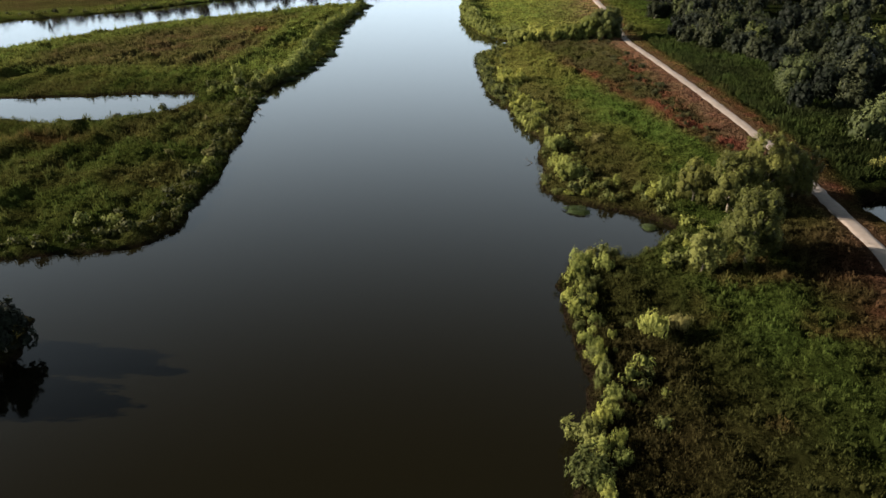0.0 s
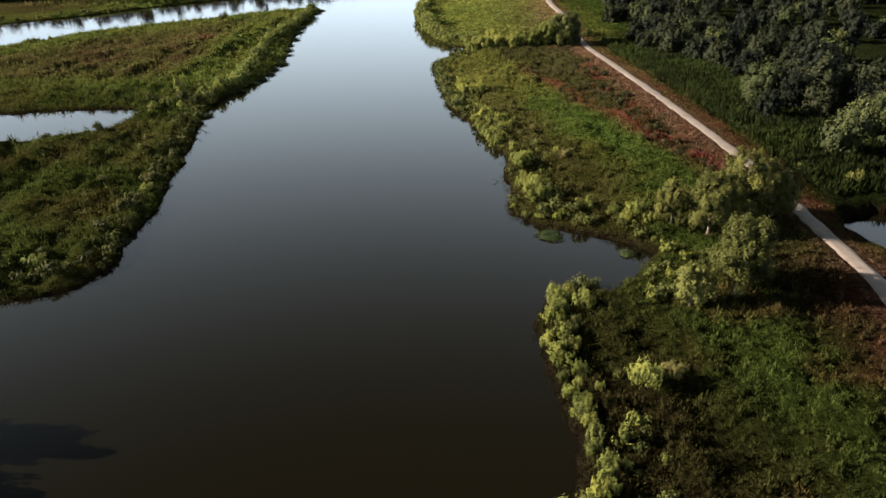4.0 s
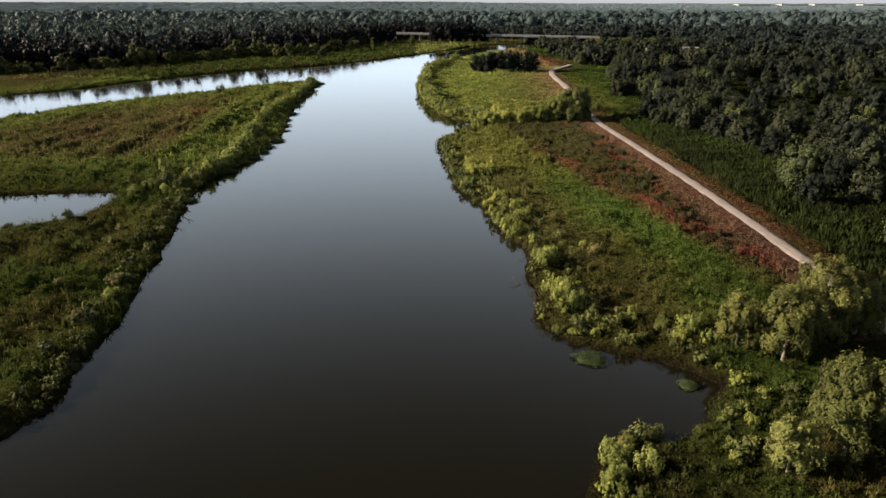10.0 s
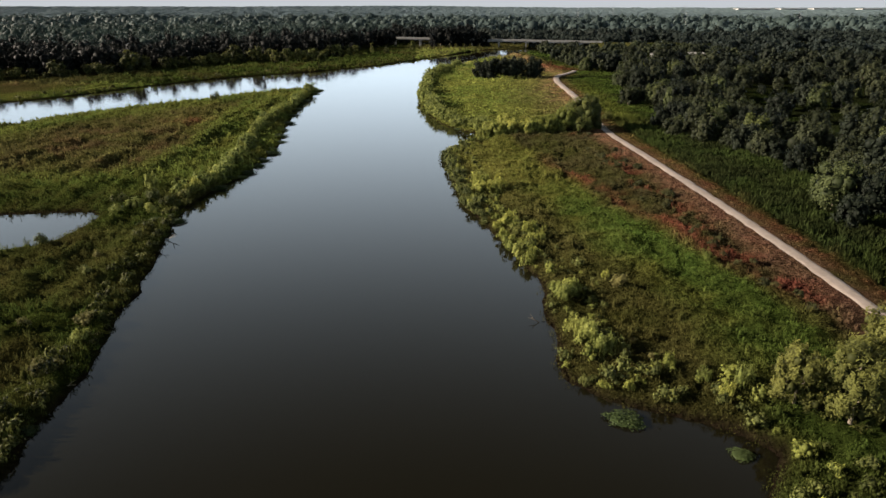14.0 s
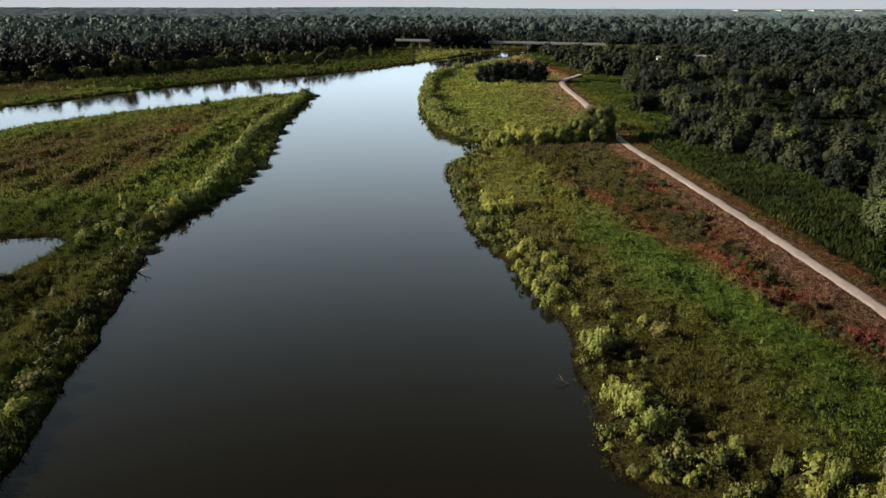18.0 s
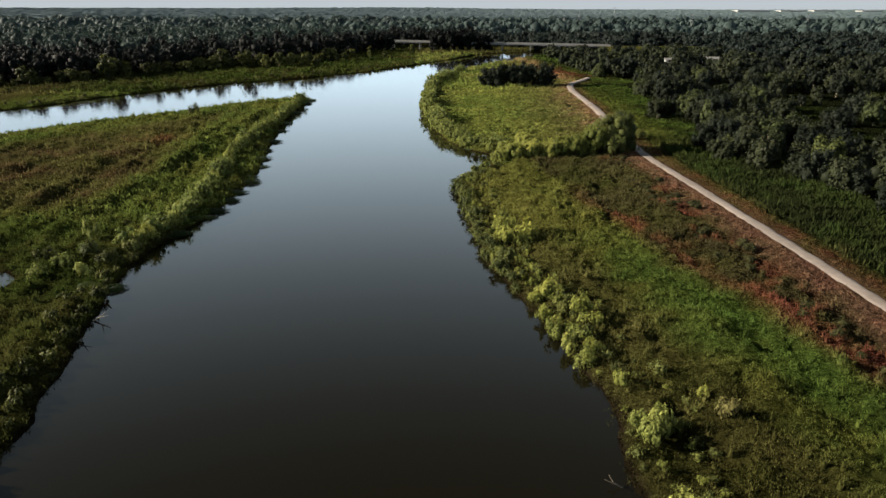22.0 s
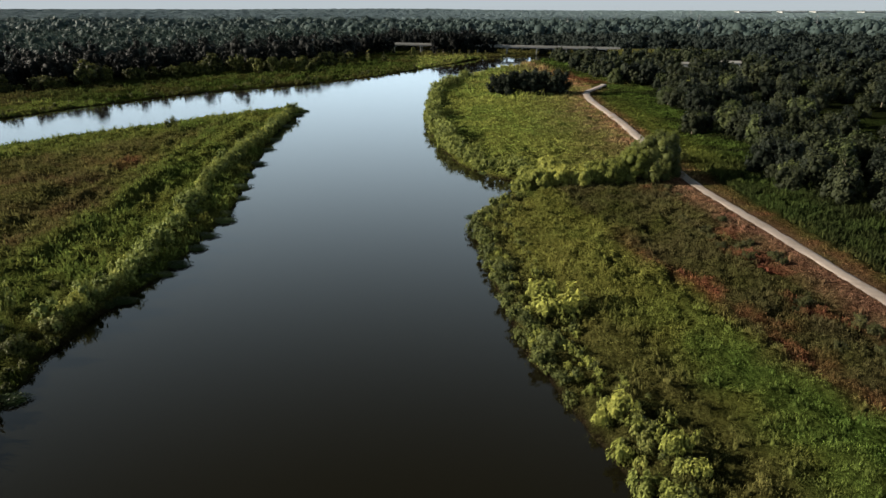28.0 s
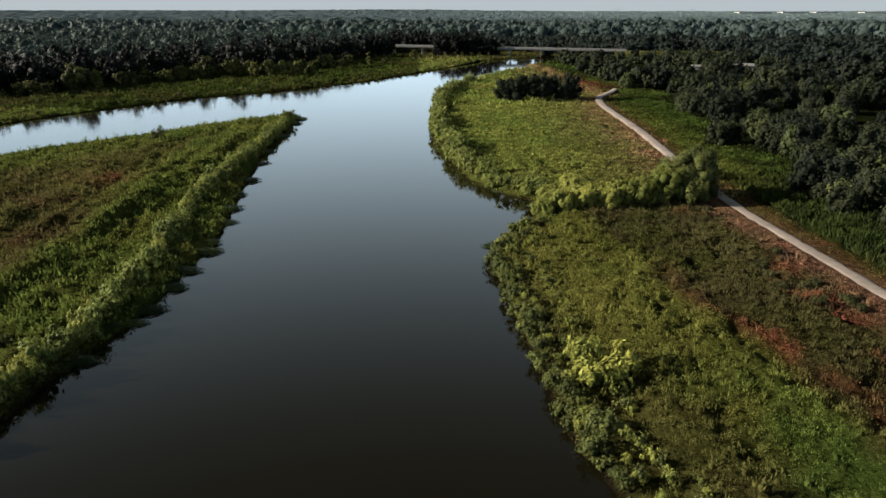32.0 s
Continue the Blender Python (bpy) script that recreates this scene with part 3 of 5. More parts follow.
def crown_arrays(lumps, count, leaf, rng, core=1, droop=0.3, flat=1.05, loose=0.2, solid=0.7, slim=0.7, spray=0.0, inner=0.12, fluff=0.3, tufts=9, hearts=2, plume=1.0):
    """A crown: boughs, each an uneven inner mass, tinted dark for the crown's shade, under several tufts of leaves."""
    V, Q, T, tint = [], [], [], []
    base = 0
    bv, bf = BALLS[core]
    middle = np.array((0.0, 0.0, 0.75 * np.mean([lump[2] for lump in lumps])))
    for k, (cx, cy, cz, r) in enumerate(lumps):
        c = np.array((cx, cy, cz))
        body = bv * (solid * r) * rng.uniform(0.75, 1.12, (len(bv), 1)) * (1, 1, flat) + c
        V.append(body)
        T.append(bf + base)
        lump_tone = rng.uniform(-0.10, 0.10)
        # shade between the leaves is put into the inner mass's low tint
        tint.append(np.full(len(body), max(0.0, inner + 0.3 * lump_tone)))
        base += len(body)
        n = max(5, int(count * r * r * (0.55 if k < hearts else 1.0)))
        m = tufts if r < 2.2 else tufts + 5
        o = rng.normal(0, 1, (m, 3))
        o[:, 2] += 0.35
        o /= np.linalg.norm(o, axis=1)[:, None]
        own = rng.integers(0, m, n)
        tone = rng.normal(0, 0.07, m)[own]
        u = rng.normal(0, 1, (n, 3))
        u /= np.linalg.norm(u, axis=1)[:, None]
        u = u * np.where(np.sum(u * o[own], axis=1) < -0.3, -1, 1)[:, None]
        size = r * rng.uniform(0.28, 0.46, m)[own][:, None]
        at = c + (o[own] * r * 0.70 + u * size * (rng.uniform(0.55, 1.0, (n, 1)) + fluff * rng.random((n, 1)) ** 3) * (plume ** -0.4, plume ** -0.4, plume)) * (1, 1, flat)
        away = at - middle
        face = 0.9 * away / (np.linalg.norm(away, axis=1)[:, None] + 1e-6) + 0.45 * o[own] + 0.3 * u
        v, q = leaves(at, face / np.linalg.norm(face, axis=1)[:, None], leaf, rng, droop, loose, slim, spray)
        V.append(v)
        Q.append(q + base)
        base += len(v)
        # each tuft's upper leaves tinted lighter: light from above put into the colour
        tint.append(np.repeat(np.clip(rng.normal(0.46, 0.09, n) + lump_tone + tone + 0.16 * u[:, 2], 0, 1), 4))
    return np.vstack(V), np.vstack(T), np.vstack(Q), np.concatenate(tint)


def crown_mesh(name, lumps, count, leaf, seed, mat, core=1, droop=0.3, flat=1.05, slim=0.6, spray=0.0, solid=0.7, fluff=0.3, hearts=2, plume=1.0):
    rng = np.random.default_rng(seed)
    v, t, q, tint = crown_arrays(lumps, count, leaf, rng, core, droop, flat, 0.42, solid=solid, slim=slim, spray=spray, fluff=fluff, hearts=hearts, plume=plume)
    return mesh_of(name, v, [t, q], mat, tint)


def trunk_mesh(name, limbs, sides=7):
    """Tapered limbs; each a list of (x, y, z, radius)."""
    V, F = [], []
    base = 0
    for limb in limbs:
        n = len(limb)
        for x, y, z, r in limb:
            a = np.linspace(0, 2 * np.pi, sides, endpoint=False)
            V.append(np.stack([x + r * np.cos(a), y + r * np.sin(a), np.full(sides, z)], 1))
        for i in range(n - 1):
            for j in range(sides):
                k = (j + 1) % sides
                F.append((base + i * sides + j, base + i * sides + k, base + (i + 1) * sides + k, base + (i + 1) * sides + j))
        base += n * sides
    return mesh_of(name, np.vstack(V), [np.array(F)], BARK, flat=False)


def tree_lumps(h, r, n, seed, low=0.25, heart=0.74, big=1.0):
    """Boughs of an uneven crown of height h and radius r, the first two its heart."""
    g = random.Random(seed)
    lean = g.uniform(0, 6.28)
    out = [(0, 0, h * 0.60, r * heart), (0.1 * r * math.cos(lean), 0.1 * r * math.sin(lean), h * 0.36, r * 0.9 * heart)]
    for i in range(n):
        a = 2.4 * i + g.uniform(-0.6, 0.6)
        z = low + (0.92 - low) * ((i + 0.5) / n) ** 0.8 + g.uniform(-0.07, 0.07)
        reach = r * (0.50 + 0.36 * g.random() + 0.10 * math.cos(a - lean)) * math.sqrt(max(0.06, 1 - ((z - 0.45) / 0.6) ** 2))
        s = r * big * (0.32 + 0.20 * g.random() ** 1.4) * (1.12 - 0.25 * z)
        out.append((reach * math.cos(a), reach * math.sin(a), z * h - s * 0.2, s))
    return out


def tree_limbs(h, r, n, seed):
    g = random.Random(seed)
    limbs = [[(0, 0, -0.4, 0.05 * h * 0.55), (0.05, 0, 0.15 * h, 0.022 * h), (0.1 * g.uniform(-1, 1), 0.1, 0.45 * h, 0.016 * h), (0, 0.1, 0.8 * h, 0.004 * h)]]
    for i in range(n):
        a = 2.1 * i + g.random()
        z0 = h * (0.15 + 0.3 * i / n)
        e = r * 0.75
        limbs.append([(0, 0, z0, 0.013 * h), (e * 0.5 * math.cos(a), e * 0.5 * math.sin(a), z0 + 0.16 * h, 0.009 * h),
                      (e * math.cos(a), e * math.sin(a), z0 + 0.30 * h, 0.003 * h)])
    return limbs


def make_tree(name, h, r, lumps, count, leaf, seed, mat, label, category="tree", group="", droop=0.3, core=1, low=0.25, slim=0.6, spray=0.0, heart=0.74, big=1.0, solid=0.7, fluff=0.3, plume=1.35):
    root = new(name)
    part("trunk", trunk_mesh("trunk", tree_limbs(h, r, 5, seed)), root)
    part("crown", crown_mesh("crown", tree_lumps(h, r, lumps, seed, low, heart, big), count, leaf, seed, mat, core, droop, 1.05, slim, spray, solid, fluff, 2, plume), root)
    return tagged(root, label, category, group)


# ---- ground, water ----
def steps(*spans):
    """Grid lines: (from, to, first step, growth)."""
    out = []
    for a, b, s, k in spans:
        p = a
        while p < b - 0.3 * s:
            out.append(p)
            p += s
            s *= k
    return out


right_side = steps((100, 200, 2, 1.0), (200, 5200, 2.5, 1.13)) + [5200.0]
left_side = [-q for q in steps((72, 160, 1.6, 1.0), (160, 5200, 2.5, 1.13))][::-1]
GX = np.array([-5200.0] + left_side + steps((-72, 0, 0.95, 1.0), (0, 62, 0.75, 1.0), (62, 100, 1.0, 1.0)) + right_side)
GY = np.array([-900.0, -500, -250, -120, -60, -30] + steps((-10, 22, 2, 1), (22, 262, 0.85, 1.0), (262, 420, 1.5, 1.0), (420, 720, 3, 1.0), (720, 5200, 4, 1.10)) + [5300.0])
gx, gy = np.meshgrid(GX, GY)
gd = shore(gx, gy)
gt = np.full(gx.shape, 99.0)
near = (gx > 20) & (gx < 130) & (gy < 430)
gt[near] = trail_distance(gx[near], gy[near])
gz = ground_height(gx, gy, gd, gt)


def grid_faces(rows, cols):
    i = np.arange(rows * cols).reshape(rows, cols)
    return np.stack([i[:-1, :-1], i[:-1, 1:], i[1:, 1:], i[1:, :-1]], -1).reshape(-1, 4)


# cover at 0.6: the shade between weed clumps is put into the ground colour
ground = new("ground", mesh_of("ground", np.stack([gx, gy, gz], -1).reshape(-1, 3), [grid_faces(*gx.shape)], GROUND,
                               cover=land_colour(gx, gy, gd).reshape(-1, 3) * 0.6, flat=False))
tagged(ground, "weedy river flats of green, olive and rust-red low plants", "ground", kind="structure")


def height_at(x, y):
    """Ground height at places (arrays), from the ground's own grid."""
    x, y = np.atleast_1d(x).astype(float), np.atleast_1d(y).astype(float)
    i = np.clip(np.searchsorted(GX, x) - 1, 0, len(GX) - 2)
    j = np.clip(np.searchsorted(GY, y) - 1, 0, len(GY) - 2)
    u, v = (x - GX[i]) / (GX[i + 1] - GX[i]), (y - GY[j]) / (GY[j + 1] - GY[j])
    return (gz[j, i] * (1 - u) + gz[j, i + 1] * u) * (1 - v) + (gz[j + 1, i] * (1 - u) + gz[j + 1, i + 1] * u) * v


def shore_at(x, y):
    i = np.clip(np.searchsorted(GX, x) - 1, 0, len(GX) - 2)
    j = np.clip(np.searchsorted(GY, y) - 1, 0, len(GY) - 2)
    u, v = (x - GX[i]) / (GX[i + 1] - GX[i]), (y - GY[j]) / (GY[j + 1] - GY[j])
    return (gd[j, i] * (1 - u) + gd[j, i + 1] * u) * (1 - v) + (gd[j + 1, i] * (1 - u) + gd[j + 1, i + 1] * u) * v


w = np.array([(-1200, -600, 0), (900, -600, 0), (900, 1200, 0), (-1200, 1200, 0)], float)
water = new("water", mesh_of("water", w, [np.array([[0, 1, 2, 3]])], WATER))
tagged(water, "calm murky brown river water mirroring the sky", "water", kind="structure")


def trail_mesh():
    p = TRAIL_LINE
    tan = np.gradient(p, axis=0)
    tan /= np.linalg.norm(tan, axis=1)[:, None]
    nrm = np.stack([tan[:, 1], -tan[:, 0]], 1)
    rng = np.random.default_rng(4)
    rows = []
    for k, o in enumerate((-1.27, -0.98, -0.40, 0.40, 0.98, 1.27)):
        edge = k in (0, 5)
        wob = (rng.uniform(-0.28, 0.28, (len(p), 1)) if edge else rng.uniform(-0.16, 0.16, (len(p), 1))) if k not in (2, 3) else 0
        q = p + nrm * (o * (1 + 0.22 * smooth(235, 280, p[:, 1:2]) + 0.02 * (1 - smooth(62, 90, p[:, 1:2]))) + wob)
        z = height_at(q[:, 0], q[:, 1])
        z = np.convolve(np.pad(z, 4, mode="edge"), np.ones(9) / 9, "valid")
        z = z + (-0.12 if edge else (0.06 if k in (1, 4) else 0.09)) + (0.2 if edge else 0.3) * (smooth(225, 250, q[:, 1]) + smooth(360, 380, q[:, 1]))
        rows.append(np.column_stack([q, z]))
    v = np.stack(rows, 1).reshape(-1, 3)
    return mesh_of("trail", v, [grid_faces(len(p), 6)], GRAVEL, flat=False)


trail = tagged(new("trail", trail_mesh()), "pale gravel trail between rust-red weeds", "path", kind="structure")

# ---- trees and bushes ----
RNG = np.random.default_rng(11)


def place(ob, x, y, turn=0.0, scale=1.0, sink=0.05):
    z = float(height_at(x, y)[0])
    ob.matrix_basis = Matrix.LocRotScale((x, y, max(z, 0.0) - sink), Euler((0, 0, turn)), (scale, scale, scale))
    return ob


# the big willows by the inlet
WILLOWS = [(34.6, 58.6, 8.4, 3.3, 1), (29.6, 57.4, 4.8, 1.9, 2), (38.2, 75.0, 7.8, 3.4, 3), (43.5, 78.0, 8.6, 3.9, 4),
           (48.3, 79.5, 7.4, 3.3, 5), (34.4, 77.5, 5.8, 2.5, 6), (36.6, 61.8, 6.6, 2.5, 7)]
for x, y, h, r, seed in WILLOWS:
    t = make_tree("willow_tree", h, r, 26, 520, 0.16, seed, LEAF_OLIVE if seed == 2 else LEAF_WILLOW, ("small yellow-green" if seed == 2 else "broad grey-green") + " willow beside the inlet", "tree",
                  "willows by the inlet", -0.5, 1, 0.14, 0.30, 0.0, 0.5, 0.84, 0.46, 0.6, 1.45)
    place(t, x, y)

# the hedge at the second inlet, up to the trail
for i, (x, y, h, r) in enumerate([(19.5, 219.5, 2.6, 2.2), (23.5, 220.5, 3.0, 2.4), (27.5, 221.0, 3.6, 2.6), (31.5, 220.0, 3.8, 2.4), (35.0, 221.5, 4.6, 2.8),
                                  (39.0, 221.0, 5.0, 3.0), (43.0, 222.5, 6.6, 3.6), (47.5, 222.0, 8.6, 4.3), (51.0, 226.5, 9.2, 4.6), (46.0, 228.5, 6.8, 3.4),
                                  (22.0, 226.0, 3.4, 2.4), (26.5, 227.5, 4.0, 2.6)]):
    t = make_tree("hedge_tree", h, r, 20, 190, 0.17, 40 + i, LEAF_SOFT if x < 44 else LEAF_OLIVE, "leafy small willow in a row across the meadow", "tree",
                  "hedge across the meadow", -0.6, 1, 0.12, 0.38)
    place(t, x, y)

# dark clump on the north meadow
for i, (x, y) in enumerate([(33, 382), (37.5, 380), (42.5, 381), (47, 379), (52, 381), (57, 379), (60.5, 384), (48, 387)]):
    t = make_tree("clump_tree", 9.0 + (i % 3) * 0.6 + (1.2 if i > 4 else 0), 4.2, 14, 34, 0.36, 60 + i, LEAF_DARK, "dark bushy tree in a tight clump on the meadow",
                  "tree", "clump on the north meadow", 0.3, 1, 0.08)
    place(t, x, y)

# trees on the bank that the camera leaves behind
for i, (x, y, h, r) in enumerate([(-37.7, 41.5, 5.0, 2.6), (-37.6, 37.0, 3.6, 2.2), (-43.5, 36, 6.6, 3.2), (-47, 42, 7.0, 3.2)]):
    place(make_tree("bank_tree", h, r, 14, 130, 0.2, 80 + i, LEAF_DARK, "dark bushy tree over the river bank", "tree", "trees on the near bank"), x, y)


def bush_mesh(name, r, h, lumps, count, leaf, seed, mat, droop=-1.2, solid=0.6, slim=0.34, plume=1.7):
    """A bush of upright sprays round a heart tinted dark for its inner shade."""
    g = random.Random(seed)
    L = [(0, 0, h * 0.36, r * 0.55)]
    for i in range(lumps):
        a = 2.4 * i + g.uniform(-0.6, 0.6)
        q = r * g.uniform(0.25, 0.78)
        s = r * (0.20 + 0.22 * g.random() ** 1.3)
        z = h * g.uniform(0.22, 0.88) * (1.12 - 0.5 * q / r)
        L.append((q * math.cos(a), q * math.sin(a), z, s))
    return crown_mesh(name, L, count, leaf, seed, mat, 1, droop, 1.15, slim, 0.0, solid, 0.6, 1, plume)


BUSH = {}
for key, mat in (("lime", LEAF_LIME), ("soft", LEAF_SOFT), ("olive", LEAF_OLIVE), ("willow", LEAF_WILLOW), ("dark", LEAF_DARK), ("dry", LEAF_DRY), ("dusk", LEAF_DUSK)):
    BUSH[key] = [bush_mesh(key + "_bush", 1.0, 1.25, 12, 520, 0.13, 100 + 7 * k + len(key), mat, solid=0.45) for k in range(5)]
    BUSH[key + " near"] = [bush_mesh(key + "_bush", 1.0, 1.25, 17, 1000, 0.095, 150 + 7 * k + len(key), mat, solid=0.36, slim=0.28, plume=2.3) for k in range(3)]
LABEL = {"lime": "yellow-green young willow bush on the river bank", "olive": "grey-olive bush among weeds near the water",
         "soft": "feathery pale green willow bush on the bank", "willow": "leafy green willow bush on the bank", "dark": "dark green bush on rough ground", "dry": "brownish half-dry bush among weeds", "dusk": "dull brown-green shrub among rusty weeds"}


def bush(kind, x, y, r, group, tall=1.0, sink=0.12):
    shapes = BUSH[kind + (" near" if y < 100 and x > 0 else "")]
    ob = new("bush", shapes[int(RNG.integers(len(shapes)))])
    z = float(height_at(x, y)[0])
    ob.matrix_basis = Matrix.LocRotScale((x, y, max(z, 0.0) - sink), Euler((0, 0, RNG.uniform(0, 6.28))), (r, r * RNG.uniform(0.85, 1.15), r * tall))
    tagged(ob, LABEL[kind], "bush", group)
    return ob


def along(line, step, rng):
    """Points along a line with its way to the right there."""
    seg = np.linalg.norm(np.diff(line, axis=0), axis=1)
    s = np.concatenate([[0], np.cumsum(seg)])
    k = np.arange(0, s[-1], step)
    k = k + rng.uniform(-0.5, 0.5, len(k)) * step
    p = np.column_stack([np.interp(k, s, line[:, 0]), np.interp(k, s, line[:, 1])])
    q = np.column_stack([np.interp(k + 1.5, s, line[:, 0]), np.interp(k + 1.5, s, line[:, 1])])
    t = (q - p) / (np.linalg.norm(q - p, axis=1)[:, None] + 1e-6)
    return p, np.column_stack([t[:, 1], -t[:, 0]])


# bushes along the shores: (line, land side, from y, to y, spacing, set back, radius, kinds, group, height)
east_line = curve_through(RIGHT_SHORE)
east_far = curve_through(RIGHT_SHORE[-2:] + RIGHT_SHORE_FAR)
isle_line = curve_through(ISLAND + ISLAND_FAR)
isle_belt = curve_through([(-46, 158), (-43, 178), (-44.8, 206), (-47.6, 233), (-47.5, 262), (-46.8, 285), (-47.2, 315), (-47.4, 342)])
BELTS = [(east_line, 1, 10, 62, 0.95, (0.3, 3.2), (0.5, 0.95), ["lime", "lime", "soft", "lime", "olive"], "bushes along the south bank", 1.25),
         (east_line, 1, 62, 112, 2.6, (1.0, 11.0), (0.35, 0.75), ["soft", "olive", "lime", "willow", "dry"], "bushes along the middle bank", 0.95),
         (east_line, 1, 117, 214, 2.0, (0.4, 3.4), (0.6, 1.2), ["soft", "lime", "olive", "soft"], "bushes along the long bank", 1.0),
         (isle_belt, -1, 158, 340, 1.9, (-0.8, 0.8), (1.1, 1.8), ["lime", "lime", "soft"], "bushes along the island's shore", 1.15),
         (isle_line, -1, 66, 168, 6.0, (1.5, 12.0), (0.5, 1.0), ["olive", "willow", "dry"], "bushes on the island's south shore", 0.9)]
for line, side, y0, y1, gap, back, size, kinds, group, tall in BELTS:
    pts, nrm = along(line, gap, RNG)
    for (px, py), (nx, ny) in zip(pts, nrm):
        d = RNG.uniform(*back)
        qx, qy = px + side * nx * d, py + side * ny * d
        if y0 < py < y1 and px > -60 and float(shore_at(np.array([qx]), np.array([qy]))[0]) > 0.5:
            bush(kinds[int(RNG.integers(len(kinds)))], qx, qy, RNG.uniform(*size), group, tall)


# bushes that stand out
for kind, x, y, r, tall in [("lime", 18.9, 104.3, 1.4, 1.2), ("lime", 20.0, 106.0, 1.4, 1.3), ("lime", 18.6, 106.6, 1.2, 1.1), ("lime", 18.3, 94.8, 1.4, 1.2), ("lime", 19.2, 92.4, 1.7, 1.3), ("lime", 20.4, 90.0, 1.5, 1.2), ("soft", 21.1, 83.0, 0.8, 1.0), ("soft", 26.1, 86.1, 0.9, 1.2), ("lime", 28.8, 83.6, 0.9, 1.1), ("lime", 31.4, 81.2, 1.2, 1.3), ("soft", 24.5, 80.6, 0.7, 1.0), ("olive", 17.2, 84.6, 0.8, 0.9), ("soft", 29.6, 80.2, 0.9, 1.2), ("dry", 26.8, 107.4, 1.3, 1.0), ("soft", 26.0, 110.8, 0.7, 1.2), ("soft", 19.0, 114.6, 0.8, 1.1),
                            ("lime", 16.3, 118.6, 1.3, 1.2), ("soft", 17.6, 120.4, 1.2, 1.1), ("lime", 15.6, 122.4, 1.4, 1.1), ("lime", 15.0, 126.5, 1.5, 1.1), ("soft", 14.4, 130.6, 1.5, 1.0), ("soft", 17.0, 125.0, 1.3, 1.0), ("dry", 24.0, 46.0, 1.3, 1.1), ("lime", 21.5, 45.3, 1.4, 1.4),
                            ("olive", 13.2, 31.5, 1.8, 0.8), ("olive", 12.8, 27.5, 2.0, 0.8), ("soft", 13.4, 162.6, 2.4, 0.95), ("soft", 16.6, 159.4, 2.8, 0.9), ("soft", 13.6, 158.2, 2.3, 0.85), ("olive", 12.6, 150.5, 2.0, 0.8), ("soft", 16.2, 136.4, 1.6, 1.1),
                            ("olive", 17.2, 132.6, 1.6, 1.1), ("soft", 18.4, 129.6, 1.5, 1.1), ("soft", 19.4, 127.0, 1.3, 1.0),
                            ("willow", 18.6, 62.3, 1.3, 0.9), ("lime", 17.0, 60.5, 1.5, 1.0), ("lime", 16.4, 57.6, 1.3, 1.1), ("lime", 19.4, 59.2, 1.4, 1.0), ("olive", 18.0, 56.0, 1.0, 0.9), ("olive", 21.5, 64.4, 1.2, 0.7),
                            ("lime", -53.6, 162.5, 1.9, 1.5), ("lime", -52, 150, 2.0, 0.9), ("lime", -48, 147, 1.8, 0.8), ("willow", -46, 151, 2.2, 0.7), ("olive", -50, 154, 2.0, 0.8),
                            ("willow", -56, 153, 2.0, 0.8), ("olive", -45, 157, 2.0, 0.8), ("lime", -54, 146, 1.8, 0.7), ("olive", -58, 128, 1.4, 0.9), ("willow", -66, 124, 1.3, 0.8),
                            ("lime", -41.5, 70.5, 1.4, 0.9), ("lime", -45, 69.5, 1.3, 0.9), ("lime", -37.5, 95, 1.2, 0.9), ("dry", -39, 100, 1.8, 0.5), ("dry", -38, 88, 1.8, 0.5),
                            ("willow", -78, 300, 2.2, 1.3), ("willow", 60, 240, 2.6, 0.9), ("willow", 66, 91, 1.7, 1.1)]:
    bush(kind, x, y, r, "single bushes", tall, 0.15)

# low dark growth reaching out over the water in tongues
def pad_mesh(seed):
    """A flat dome of short leaves, denser at its rim."""
    rng = np.random.default_rng(seed)
    bv, bf = BALLS[2]
    k = bv * rng.uniform(0.80, 0.98, (len(bv), 1)) * (0.9, 0.9, 0.75)
    n = 900
    a, q = rng.uniform(0, 6.28, n), np.sqrt(rng.random(n))
    edge = (1 + 0.12 * np.sin(3 * a + seed) + 0.08 * np.sin(7 * a + 2 * seed))[:, None] * (1, 1, 0) + (0, 0, 1)
    o = np.stack([np.cos(a) * q, np.sin(a) * q, np.sqrt(np.maximum(0.02, 1 - q * q))], 1)
    v, f = leaves(o * edge * rng.uniform(0.85, 1.1, (n, 1)), o, 0.085, rng, -0.5, 0.6, 0.45)
    tint = np.concatenate([np.full(len(k), 0.3), np.repeat(np.clip(rng.normal(0.45, 0.15, n), 0, 1), 4)])
    return mesh_of("water_plant_mat", np.vstack([k, v]), [bf, f + len(k)], LEAF_MAT, tint)


MATS = [pad_mesh(300 + k) for k in range(4)]


def water_mat(x, y, rx, ry, h, turn=0.0):
    ob = new("water_plant_mat", MATS[int(RNG.integers(4))])
    ob.matrix_basis = Matrix.LocRotScale((x, y, -0.06), Euler((0, 0, turn)), (rx, ry, h))
    tagged(ob, "low dark mat of water plants floating by the bank", "water plant", "mats of water plants")


